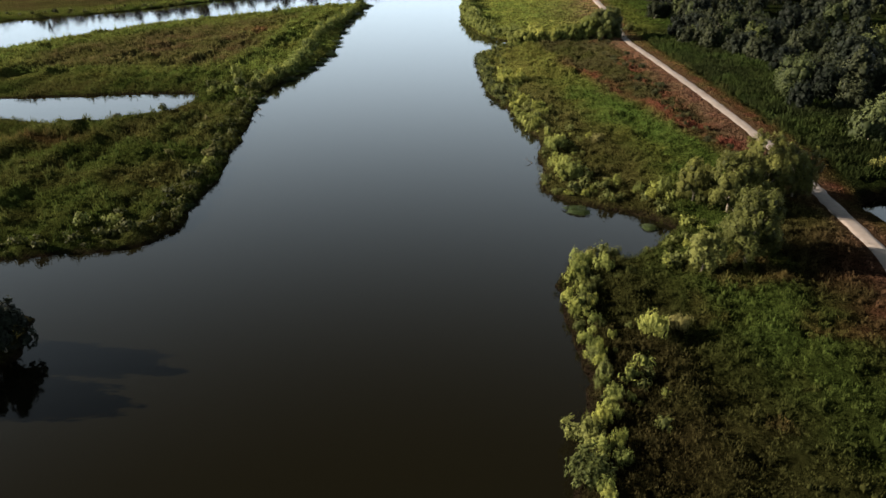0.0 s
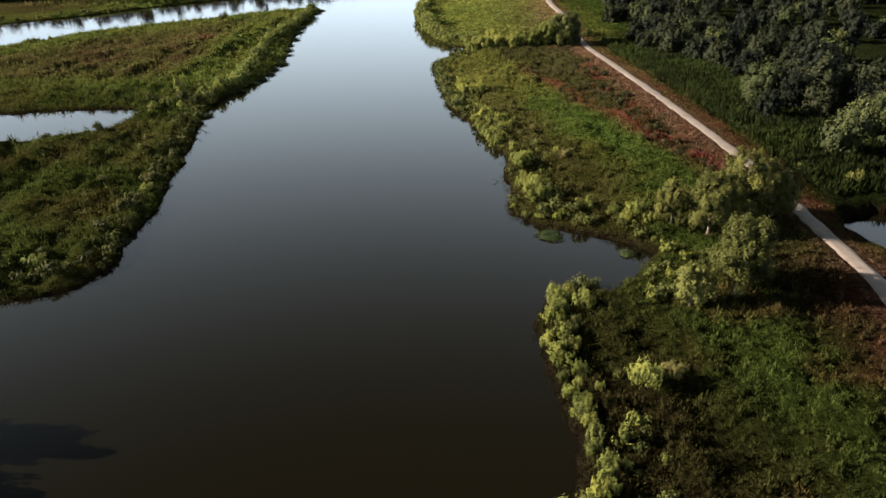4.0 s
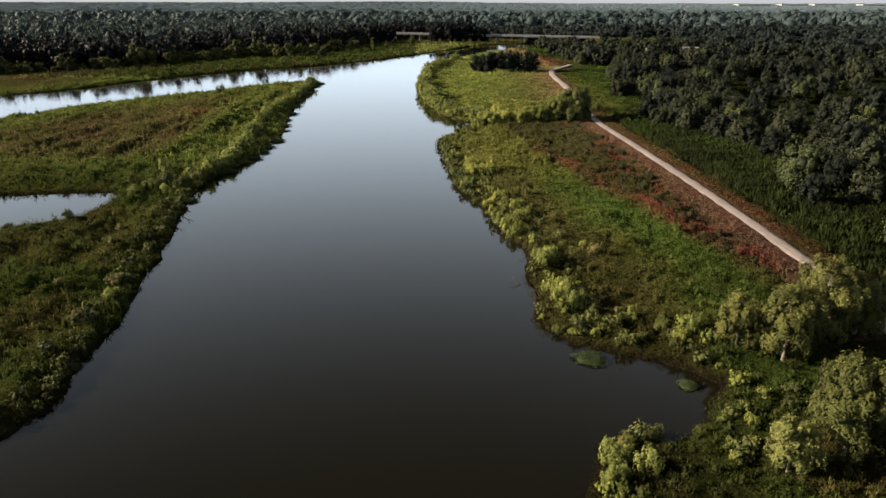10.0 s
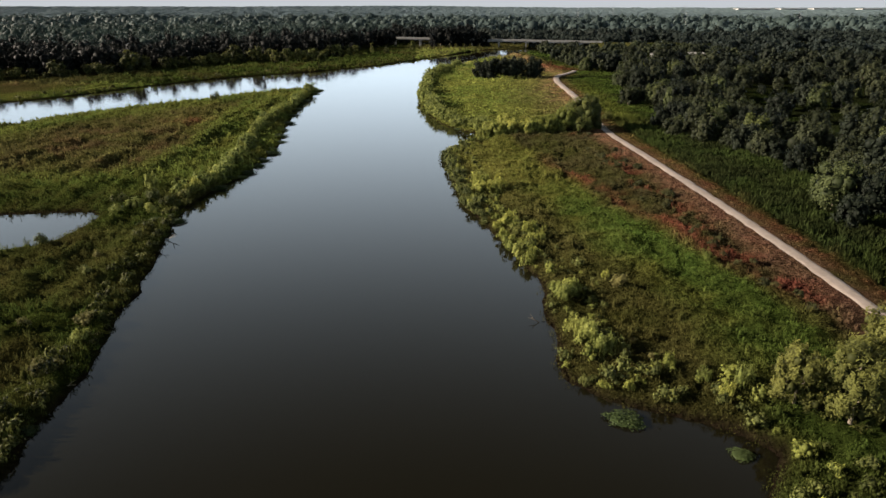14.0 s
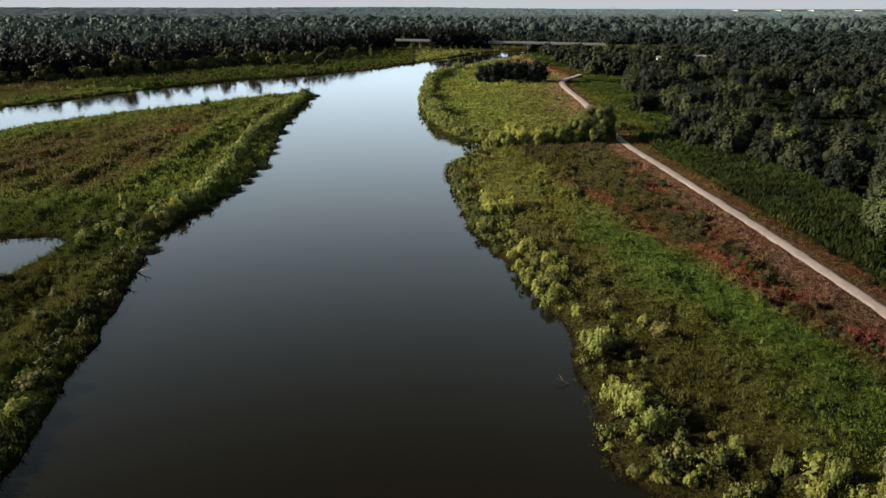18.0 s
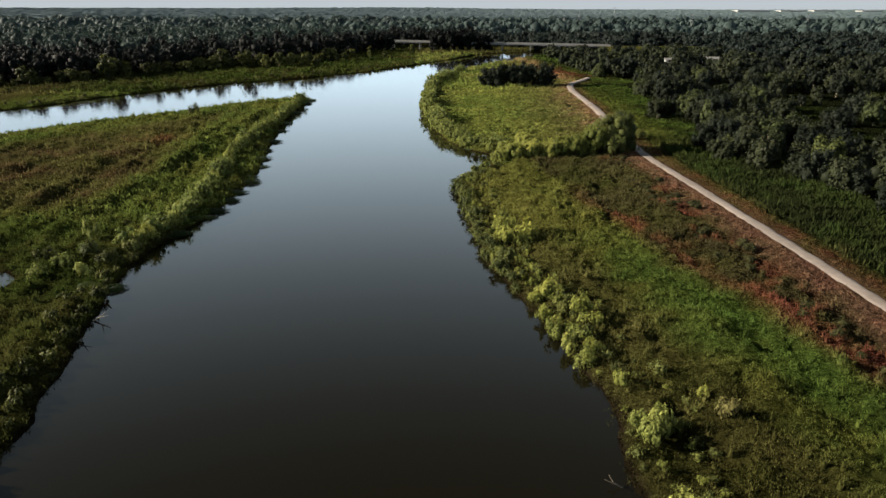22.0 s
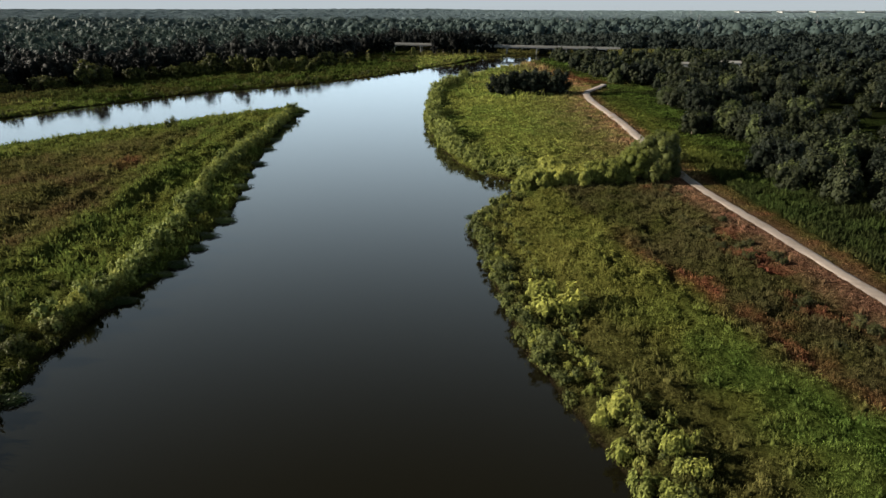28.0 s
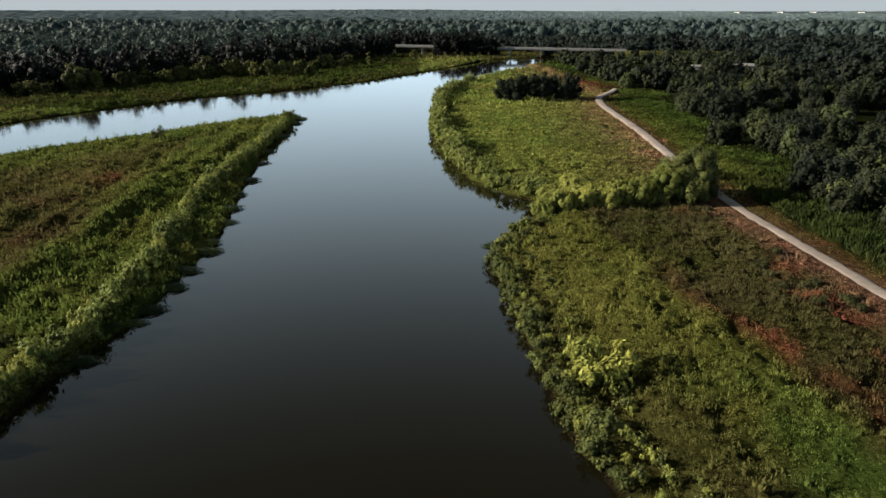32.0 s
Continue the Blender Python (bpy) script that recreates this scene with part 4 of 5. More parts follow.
for x, y, r, h in [(19.4, 78.4, 1.9, 0.6), (27.8, 72.8, 1.1, 0.5), (8.0, 204.0, 1.5, 0.5), (7.6, 192, 1.2, 0.5), (19.0, 228.0, 1.5, 0.5), (13.6, 240.0, 1.7, 0.5)]:
    water_mat(x, y, r, 0.85 * r, h, RNG.uniform(0, 6.28))
for x, y, long, wide in [(-39.0, 119, 1.6, 1.1), (-34.6, 79, 1.7, 1.2), (-36.4, 92.5, 1.6, 1.1), (-42.2, 143, 2.2, 1.5), (-41.0, 166, 2.4, 1.5), (-39.0, 175.5, 2.2, 1.5), (-39.4, 180.5, 2.4, 1.6),
                         (-38.6, 187.5, 2.6, 1.7), (-38.8, 195.0, 3.0, 1.8), (-38.4, 202.0, 3.2, 1.9), (-39.0, 208.0, 2.6, 1.8), (-39.6, 219.0, 3.0, 2.1), (-41.0, 228.0, 3.0, 2.2),
                         (-42.4, 239.0, 3.0, 2.2), (-42.4, 251.0, 3.2, 2.3), (-44.4, 269.0, 3.4, 2.5), (-45.2, 286.0, 3.0, 2.5), (-46.0, 311.0, 3.2, 2.6), (-45.6, 336.0, 3.0, 2.8), (-45.4, 345.0, 3.0, 2.8)]:
    for k in range(3):
        water_mat(x + (1.0 if y > 178 else -0.3) - 0.75 * long * k + RNG.uniform(-0.4, 0.4), y + RNG.uniform(-0.9, 0.9), long * RNG.uniform(0.6, 0.95), wide * RNG.uniform(0.7, 1.0), RNG.uniform(0.45, 0.8), RNG.uniform(-0.35, 0.35))


# ---- woods ----
def wooded(x, y, d):
    """Where trees stand: 0 to 1."""
    off = trail_offset(x, y)
    n = fractal(x, y, 30, 91)
    n2 = fractal(x, y, 75, 95)
    edge = np.interp(y, [0, 60, 84, 100, 130, 145, 170, 200, 225, 250, 280, 300, 330, 400, 440, 500, 640], [60, 44, 46, 30, 21, 24, 27, 17, 16, 27, 18, 29, 27, 31, 16, 14, 25])
    e = (x > 40) & (y < 640) & (off > edge + 5 * n) & (d > 3)
    strips = fractal(x / 150, y / 55, 1.0, 97, 2)
    gap = np.maximum(smooth(0.0, 0.25, n2 + 0.6 * n), smooth(0.1, 0.25, strips)) * smooth(36, 60, off)
    e = e * (1 - 0.9 * gap * (y < 600))
    left = np.interp(x, WOOD_X, WOOD_Y)
    f = ((y > left + 4 + 4 * n) & (x < 20)) | ((y > 760) & (x >= 20))
    bank = np.interp(x, [222, 420, 600, 900], [662, 622, 592, 560])
    e = e * ((x < 215) | (np.abs(y - bank) > 24))
    r = (x > 95) & (y > 640) & (y < 745) & ((x < 215) | (np.abs(y - bank) > 24)) & (n + n2 > -0.25) & (d > 3)
    return np.clip(e * 1.0 + f * 1.0 + r * 1.0, 0, 1) * (d > 2)


def scatter(y0, y1, gap, seed, spread=0.72):
    rng = np.random.default_rng(seed)
    w0 = spread * y1 + 60
    xs, ys = np.meshgrid(np.arange(-w0, w0, gap), np.arange(y0, y1, gap))
    x = (xs + rng.uniform(-0.5, 0.5, xs.shape) * gap).ravel()
    y = (ys + rng.uniform(-0.5, 0.5, xs.shape) * gap).ravel()
    keep = np.abs(x) < spread * y + 60
    x, y = x[keep], y[keep]
    d = np.full(x.shape, 50.0)
    inner = (np.abs(x) < 330) & (y < 830)
    d[inner] = shore_at(x[inner], y[inner])
    keep = rng.random(len(x)) < wooded(x, y, d)
    return x[keep], y[keep], rng


TREES = []
for k in range(6):
    mat = (LEAF_FRESH, LEAF_DARK, LEAF_WOOD, LEAF_WOOD, LEAF_WOOD, LEAF_DARK)[k]
    h, r = (6.5, 7.5, 5.5, 8.0, 6.0, 7.0)[k], (3.1, 3.4, 3.0, 3.3, 3.4, 3.0)[k]
    TREES.append((trunk_mesh("trunk", tree_limbs(h, r, 4, 200 + k)), crown_mesh("crown", tree_lumps(h, r, 15, 200 + k, 0.14), 48, 0.29, 200 + k, mat, 1, -0.6, 1.1, 0.5, fluff=0.5, plume=1.6)))
fx, fy, frng = scatter(30, 450, 6.8, 5, 0.66)
fx, fy = fx[fx > 0], fy[fx > 0]
order = np.argsort(np.hypot(fx, fy - 60))
for i in order[:280]:
    root = new("wood_tree")
    k = int(frng.integers(6))
    part("trunk", TREES[k][0], root)
    part("crown", TREES[k][1], root)
    place(root, float(fx[i]), float(fy[i]), frng.uniform(0, 6.28), frng.choice([0.6, 0.8, 0.95, 1.15, 1.35]) * frng.uniform(0.9, 1.1))
    tagged(root, ("grey-green" if k == 0 else "olive" if k in (2, 3, 4) else "dark green") + " broadleaf tree in the wood by the trail", "tree", "wood beside the trail")


def woods(name, x, y, h, r, lumps, count, leaf, mat, seed, label, core=1, solid=0.66, sizes=(0.5, 0.7, 0.9, 1.15, 1.5), loose=0.4, slim=0.5, spray=0.0, inner=0.10, tufts=7, droop=0.2):
    """Many trees as one mass."""
    rng = np.random.default_rng(seed)
    z = height_at(x, y)
    pats = []
    for k in range(8):
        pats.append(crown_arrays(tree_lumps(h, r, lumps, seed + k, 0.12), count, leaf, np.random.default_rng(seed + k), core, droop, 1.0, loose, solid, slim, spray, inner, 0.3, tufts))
    V, T, Q, tint = [], [], [], []
    base = 0
    for k in range(8):
        i = np.arange(k, len(x), 8)
        if not len(i):
            continue
        v, t, q, ti = pats[k]
        a = rng.uniform(0, 6.28, len(i))
        s = rng.choice(sizes, len(i)) * rng.uniform(0.9, 1.1, len(i))
        ca, sa = np.cos(a) * s, np.sin(a) * s
        px = v[None, :, 0] * ca[:, None] - v[None, :, 1] * sa[:, None] + x[i, None]
        py = v[None, :, 0] * sa[:, None] + v[None, :, 1] * ca[:, None] + y[i, None]
        pz = v[None, :, 2] * (s * rng.uniform(0.8, 1.2, len(i)))[:, None] + z[i, None]
        V.append(np.stack([px, py, pz], -1).reshape(-1, 3))
        offs = base + np.arange(len(i)) * len(v)
        T.append((t[None] + offs[:, None, None]).reshape(-1, 3))
        Q.append((q[None] + offs[:, None, None]).reshape(-1, 4))
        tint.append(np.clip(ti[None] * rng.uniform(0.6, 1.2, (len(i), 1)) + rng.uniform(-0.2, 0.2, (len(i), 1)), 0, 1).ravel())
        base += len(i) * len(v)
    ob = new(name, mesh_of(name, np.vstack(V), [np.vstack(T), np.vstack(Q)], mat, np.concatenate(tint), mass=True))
    return tagged(ob, label, "woods", kind="stuff")


rest = order[280:]
half = np.arange(len(rest)) % 7 < 2
woods("near_woods", fx[rest[half]], fy[rest[half]], 6.8, 3.7, 9, 11, 0.55, LEAF_WOOD, 400, "dense low olive-green woods behind the trail", 1, 0.74)
woods("near_woods", fx[rest[~half]], fy[rest[~half]], 7.2, 3.6, 9, 11, 0.55, LEAF_DARK, 420, "dense low dark green woods behind the trail", 1, 0.74)
mx_, my_, _ = scatter(380, 900, 11.5, 6, 0.64)
keep = (my_ > 440) | (mx_ < -30)
mx_, my_ = mx_[keep], my_[keep]
tall = (mx_ < 65)
edge_y = np.interp(mx_, WOOD_X, WOOD_Y)
front = tall & (my_ < edge_y + 95)
tall = tall & ~front
# front rows get the shade-darkened leaves, the rows behind paler ones
woods("tall_woods", mx_[front], my_[front], 16.5, 8.0, 4, 5.2, 0.64, LEAF_FAR_SHADED, 430, "tall riverside woods across the water, front shade in their colour", 1, 0.6, (0.8, 0.86, 0.92, 0.98, 1.04), loose=0.7, slim=0.5, inner=0.2, tufts=15)
woods("tall_woods", mx_[tall], my_[tall], 15.0, 8.2, 3, 2.0, 1.0, LEAF_DISTANT_HAZED, 440, "deep woods behind the far shore in haze-pale colour", 1, 0.66, (0.7, 0.8, 0.9, 1.0, 1.15), loose=0.7, slim=0.5, inner=0.2, tufts=14)
low = ~tall & ~front & (mx_ > 55) & (mx_ < 235) & (my_ < 670)
woods("mid_woods", mx_[low], my_[low], 6.5, 4.4, 9, 4, 0.7, LEAF_WOOD, 450, "low bushy growth on the flats before the bridge", 1, 0.78, (0.45, 0.6, 0.75, 0.9, 1.1), inner=0.35)
rest_ = ~tall & ~low & ~front
woods("mid_woods", mx_[rest_], my_[rest_], 8.5, 5.6, 8, 2.6, 0.85, LEAF_MID, 460, "wide dark green woods towards the bridge", 1, 0.78, (0.5, 0.7, 0.9, 1.1, 1.3), loose=0.8, inner=0.1)
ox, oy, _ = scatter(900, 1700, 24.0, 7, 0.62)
woods("far_woods", ox, oy, 11.5, 9.0, 3, 0.25, 2.2, LEAF_HORIZON_HAZED, 480, "far woods under the horizon in haze-pale colour", 1, 0.85, (0.5, 0.7, 0.95, 1.2, 1.45), inner=0.25, tufts=5)

# the canopy beyond, as one rough sheet in haze-tinted colour
cx = np.linspace(-3600, 3900, 640)
cy = np.array(steps((1690, 4800, 9, 1.013)))
ccx, ccy = np.meshgrid(cx, cy)
crng = np.random.default_rng(9)
ccz = height_at(ccx.ravel(), ccy.ravel()).reshape(ccx.shape) + 5 + 7 * crng.random(ccx.shape) + 3 * fractal(ccx, ccy, 120, 14)
ccx = ccx + crng.uniform(-6, 6, ccx.shape)
canopy = new("distant_canopy", mesh_of("distant_canopy", np.stack([ccx, ccy, ccz], -1).reshape(-1, 3), [grid_faces(*ccx.shape)], LEAF_RIDGE_HAZED,
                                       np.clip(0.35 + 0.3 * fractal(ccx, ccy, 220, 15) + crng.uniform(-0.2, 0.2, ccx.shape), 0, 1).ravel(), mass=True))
tagged(canopy, "unbroken tree canopy reaching the horizon, haze in its colour", "woods", kind="stuff")


# ---- tall bushes too many to count: round the north meadow and along the far shore ----
def belt_places(line, side, y0, y1, gap, back, seed, xmin=-999):
    rng = np.random.default_rng(seed)
    p, n = along(line, gap, rng)
    q = p + side * n * rng.uniform(*back, (len(p), 1))
    keep = (q[:, 1] > y0) & (q[:, 1] < y1)
    q = q[keep]
    q = q[shore_at(q[:, 0], q[:, 1]) > (0.4 if back[0] > 0 else -0.1)]
    q = q[q[:, 0] > xmin]
    return q[:, 0], q[:, 1]


bx, by = belt_places(east_far, 1, 222, 480, 0.85, (0.4, 4.4), 21)
woods("bank_thicket", bx, by, 2.8, 1.6, 8, 66, 0.22, LEAF_LIME, 500, "thicket of pale green willow bushes round the meadow's shore", solid=0.5, slim=0.3, loose=0.5, droop=-0.9)
bx, by = belt_places(east_line, 1, 12, 214, 0.8, (0.2, 7.0), 24)
narrow = (by > 62) | (fractal(bx, by, 5, 29) > 0.1)
bx, by = bx[narrow], by[narrow]
woods("bank_thicket", bx[::2], by[::2], 1.05, 0.8, 6, 170, 0.11, LEAF_SOFT, 560, "low pale green growth along the right bank", solid=0.5, slim=0.3, loose=0.5, droop=-0.9)
woods("bank_thicket", bx[1::2], by[1::2], 0.9, 0.8, 6, 170, 0.11, LEAF_OLIVE, 570, "low olive growth along the right bank", solid=0.5, slim=0.3, loose=0.5, droop=-0.9)
bx, by = belt_places(east_line, 1, 138, 214, 1.2, (-0.1, 1.4), 27)
woods("bank_thicket", bx, by, 1.5, 1.25, 8, 150, 0.125, LEAF_OLIVE, 590, "rounded grey-olive bushes leaning over the water", solid=0.5, slim=0.3, loose=0.5, droop=-0.9)
bx, by = belt_places(isle_line, -1, 60, 170, 0.9, (0.8, 4.2), 25, -60)
woods("bank_thicket", bx, by, 0.7, 0.7, 5, 82, 0.18, LEAF_WILLOW, 580, "low dark growth along the island's bank", solid=0.5, slim=0.3, loose=0.5, droop=-0.9)
bx, by = belt_places(isle_belt, -1, 158, 342, 1.1, (-1.2, 1.2), 22, -58)
woods("bank_thicket", bx, by, 2.1, 1.2, 8, 90, 0.18, LEAF_LIME, 520, "thicket of young willow along the island's shore", solid=0.5, slim=0.3, loose=0.5, droop=-0.9)
far_line = curve_through(FAR_SHORE)
bx, by = belt_places(far_line, -1, 250, 690, 3.6, (0.8, 10.0), 23)
woods("bank_thicket", bx, by, 1.1, 1.1, 4, 22, 0.44, LEAF_WILLOW, 540, "low green bushes along the far grassy shore", solid=0.5, slim=0.3, loose=0.5, droop=-0.9)

# tall clump before the bridge, in the shade-darkened far leaves
for i, (x, y, h, r) in enumerate([(-42, 690, 15, 5.5), (-35, 696, 16, 5.5), (-28, 691, 15, 5.2), (-22, 697, 11, 4.2), (16, 692, 14, 5), (23, 697, 18, 6), (31, 690, 17, 6), (38, 696, 19, 6.4), (45, 691, 17, 6), (52, 697, 18, 6), (59, 690, 15, 5.4), (66, 694, 11, 4.4)]):
    place(make_tree("clump_tree", h, r, 14, 14, 0.6, 160 + i, LEAF_FAR_SHADED, "tall dark tree in a clump before the bridge", "tree", "clump before the bridge", 0.3, 1, 0.06), x, y)

# pale bushy edge of the far wood
ex = np.arange(-330, -48, 3.4) + RNG.uniform(-1.2, 1.2, 83)
ey = np.interp(ex, WOOD_X, WOOD_Y) - 6 + RNG.uniform(-3, 3, len(ex))
woods("wood_edge", ex, ey, 6.5, 4.0, 10, 11, 0.5, LEAF_WILLOW, 600, "pale rounded bushes along the far wood's foot")

# trees that stand out in the wood by the trail
STANDING = [(86, 195, 7.8, 3.9, "fresh"), (73, 138, 8.2, 4.6, "willow"), (77, 134, 7.0, 3.8, "dark"), (83, 168, 6.5, 3.4, "dark"), (91, 158, 7.0, 3.8, "wood"), (99, 162, 7.5, 4.0, "wood"),
            (107, 205, 8.0, 4.2, "wood"), (118, 192, 8.0, 4.2, "fresh"), (71, 104, 7.0, 3.6, "willow"), (80, 112, 8.0, 4.2, "willow"), (79, 146, 6.5, 3.4, "dark"), (70, 128, 5.0, 2.8, "dark"),
            (71, 212, 5.5, 3.0, "wood"), (78, 215, 7.0, 3.6, "wood"), (79, 227, 6.5, 3.4, "dark"), (92, 231, 7.0, 3.8, "wood"), (79, 282, 6.0, 3.6, "wood"),
            (83, 286, 5.0, 3.0, "willow"), (98, 298, 7.0, 3.6, "willow"), (103, 283, 7.0, 3.6, "dark"), (114, 291, 7.5, 3.8, "willow"), (111, 265, 7.5, 3.8, "wood"), (147, 335, 9.0, 4.4, "wood"),
            (109, 363, 7.0, 4.0, "fresh"), (132, 388, 7.5, 4.2, "fresh"), (96, 425, 7.0, 4.0, "willow"), (93, 345, 6.0, 3.4, "willow")]
TONE = {"fresh": (LEAF_OLIVE, "bright green"), "willow": (LEAF_FRESH, "grey-green"), "dark": (LEAF_DARK, "dark green"), "wood": (LEAF_WOOD, "olive")}
for i, (x, y, h, r, tone) in enumerate(STANDING):
    mat, word = TONE[tone]
    place(make_tree("wood_tree", h, r, 16, 60, 0.26, 700 + i, mat, word + " rounded tree standing out of the wood", "tree", "wood beside the trail", -0.6, 1, 0.1, 0.5, fluff=0.5, plume=1.6), x, y)
for i, (x, y) in enumerate([(96, 516), (104, 514), (111.5, 505), (117.5, 497), (126.5, 484), (133, 466), (141.5, 465), (171, 515), (130, 610), (164, 563), (204, 541), (120, 545), (150, 500), (186, 520)]):
    place(make_tree("row_tree", 6.0 + (i % 3), 4.0, 14, 26, 0.42, 730 + i, LEAF_WOOD if i % 2 else LEAF_DARK, "rounded dark tree in a loose row", "tree", "row before the far flats", 0.3, 1, 0.06), x, y)


# a bare tree at the wood's edge
def make_dead_tree(x, y, h):
    g = random.Random(77)
    root = new("dead_tree")
    part("trunk", trunk_mesh("trunk", [[(0, 0, -0.3, 0.16), (0.1, 0.05, 0.4 * h, 0.11), (0.25, 0.0, h, 0.02)]], 6), root)
    for k in range(11):
        a, z0, e = 2.2 * k, h * (0.25 + 0.06 * k), h * g.uniform(0.22, 0.4)
        limb = [(0.1, 0.03, z0, 0.07), (0.5 * e * math.cos(a), 0.5 * e * math.sin(a), z0 + 0.45 * e, 0.045), (e * math.cos(a), e * math.sin(a), z0 + 0.8 * e, 0.012)]
        twig = [limb[1][:3] + (0.03,), (limb[1][0] + 0.35 * e * math.cos(a + 0.9), limb[1][1] + 0.35 * e * math.sin(a + 0.9), limb[1][2] + 0.4 * e, 0.01)]
        part("branch", trunk_mesh("branch", [limb, twig], 5), root)
    place(root, x, y)
    tagged(root, "bare grey dead tree at the wood's edge", "tree")


make_dead_tree(79.0, 208.0, 6.5)

# front trees of the far wood
for i, (x, y, h, r) in enumerate([(-95, 508, 8, 3.0), (-88, 514, 9, 4.2), (-81, 516, 8, 3.6), (-72, 518, 7.5, 4.0), (-65, 522, 6, 3.2), (-34.5, 585, 9.5, 2.0), (-24, 600, 5, 2.6),
                                  (-3.5, 648, 8, 3.0), (-52, 576, 5, 2.4), (-150, 470, 6, 3.6), (-163, 458, 6.5, 4), (-176, 452, 6, 4), (-138, 488, 6, 3.5)]):
    place(make_tree("shore_tree", h, r, 9, 18, 0.6, 140 + i, LEAF_WILLOW, "pale green tree before the dark far wood", "tree", "trees before the far wood", 0.3, 1, 0.1), x, y)


# ---- weeds ----
def weed_pattern(seed, n, leaf, core=True):
    rng = np.random.default_rng(seed)
    o = rng.normal(0, 1, (n, 3))
    o[:, 2] = np.abs(o[:, 2]) * 0.8 + 0.1
    o /= np.linalg.norm(o, axis=1)[:, None]
    v, q = leaves(o * rng.uniform(0.5, 1.15, (n, 1)), o, leaf, rng, -0.9, 0.35, 0.3, 0.5)
    tone = np.repeat(rng.uniform(0.85, 1.2, n), 4)
    if not core:
        return v, None, q, tone
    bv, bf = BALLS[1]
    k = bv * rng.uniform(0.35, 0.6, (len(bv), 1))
    # the clump's heart at 0.75, its inner shade put into the tone
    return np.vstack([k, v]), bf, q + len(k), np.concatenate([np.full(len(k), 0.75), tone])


def weeds(name, x, y, r, h, count, leaf, seed, label, dull=0.35, lift=1.0, core=True):
    """Clumps of weeds in the colour of what grows at each place, as one mass."""
    rng = np.random.default_rng(seed)
    z = height_at(x, y)
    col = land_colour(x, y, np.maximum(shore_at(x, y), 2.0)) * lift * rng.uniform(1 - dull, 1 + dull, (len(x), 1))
    V, T, Q, C = [], [], [], []
    base = 0
    for k in range(6):
        i = np.arange(k, len(x), 6)
        v, t, q, tone = weed_pattern(seed + k, count, leaf, core)
        a = rng.uniform(0, 6.28, len(i))
        s = r[i]
        ca, sa = np.cos(a) * s, np.sin(a) * s
        px = v[None, :, 0] * ca[:, None] - v[None, :, 1] * sa[:, None] + x[i, None]
        py = v[None, :, 0] * sa[:, None] + v[None, :, 1] * ca[:, None] + y[i, None]
        pz = v[None, :, 2] * (h[i])[:, None] + z[i, None]
        V.append(np.stack([px, py, pz], -1).reshape(-1, 3))
        offs = base + np.arange(len(i)) * len(v)
        if core:
            T.append((t[None] + offs[:, None, None]).reshape(-1, 3))
        Q.append((q[None] + offs[:, None, None]).reshape(-1, 4))
        C.append((col[i, None, :] * tone[None, :, None]).reshape(-1, 3))
        base += len(i) * len(v)
    ob = new(name, mesh_of(name, np.vstack(V), ([np.vstack(T)] if core else []) + [np.vstack(Q)], WEEDS, cover=np.clip(np.vstack(C), 0.004, 0.9)))
    return tagged(ob, label, "weeds", kind="stuff")


def field(x0, x1, y0, y1, per, seed, lo, hi, keep):
    """Random places in a box where keep holds, with radii."""
    rng = np.random.default_rng(seed)
    n = int((x1 - x0) * (y1 - y0) * per)
    x, y = rng.uniform(x0, x1, n), rng.uniform(y0, y1, n)
    d = shore_at(x, y)
    clump = fractal(x, y, 6, seed, 2)
    k = keep(x, y, d) & (rng.random(n) < np.clip(0.75 + 0.6 * clump, 0.15 if x0 > 0 else 0.6, 1))
    x, y, d, clump = x[k], y[k], d[k], clump[k]
    t = trail_distance(x, y) if x0 > 0 else np.full(len(x), 99.0)
    r = rng.uniform(lo, hi, len(x)) * (1 + 0.35 * clump)
    ok = t > np.where(y > 225, 4.6, 1.5) + 1.3 * r
    x, y, r, t = x[ok], y[ok], r[ok], t[ok]
    return x, y, r, r * rng.uniform(0.9, 1.9, len(x)) * (0.5 + 0.5 * smooth(4, 12, t))


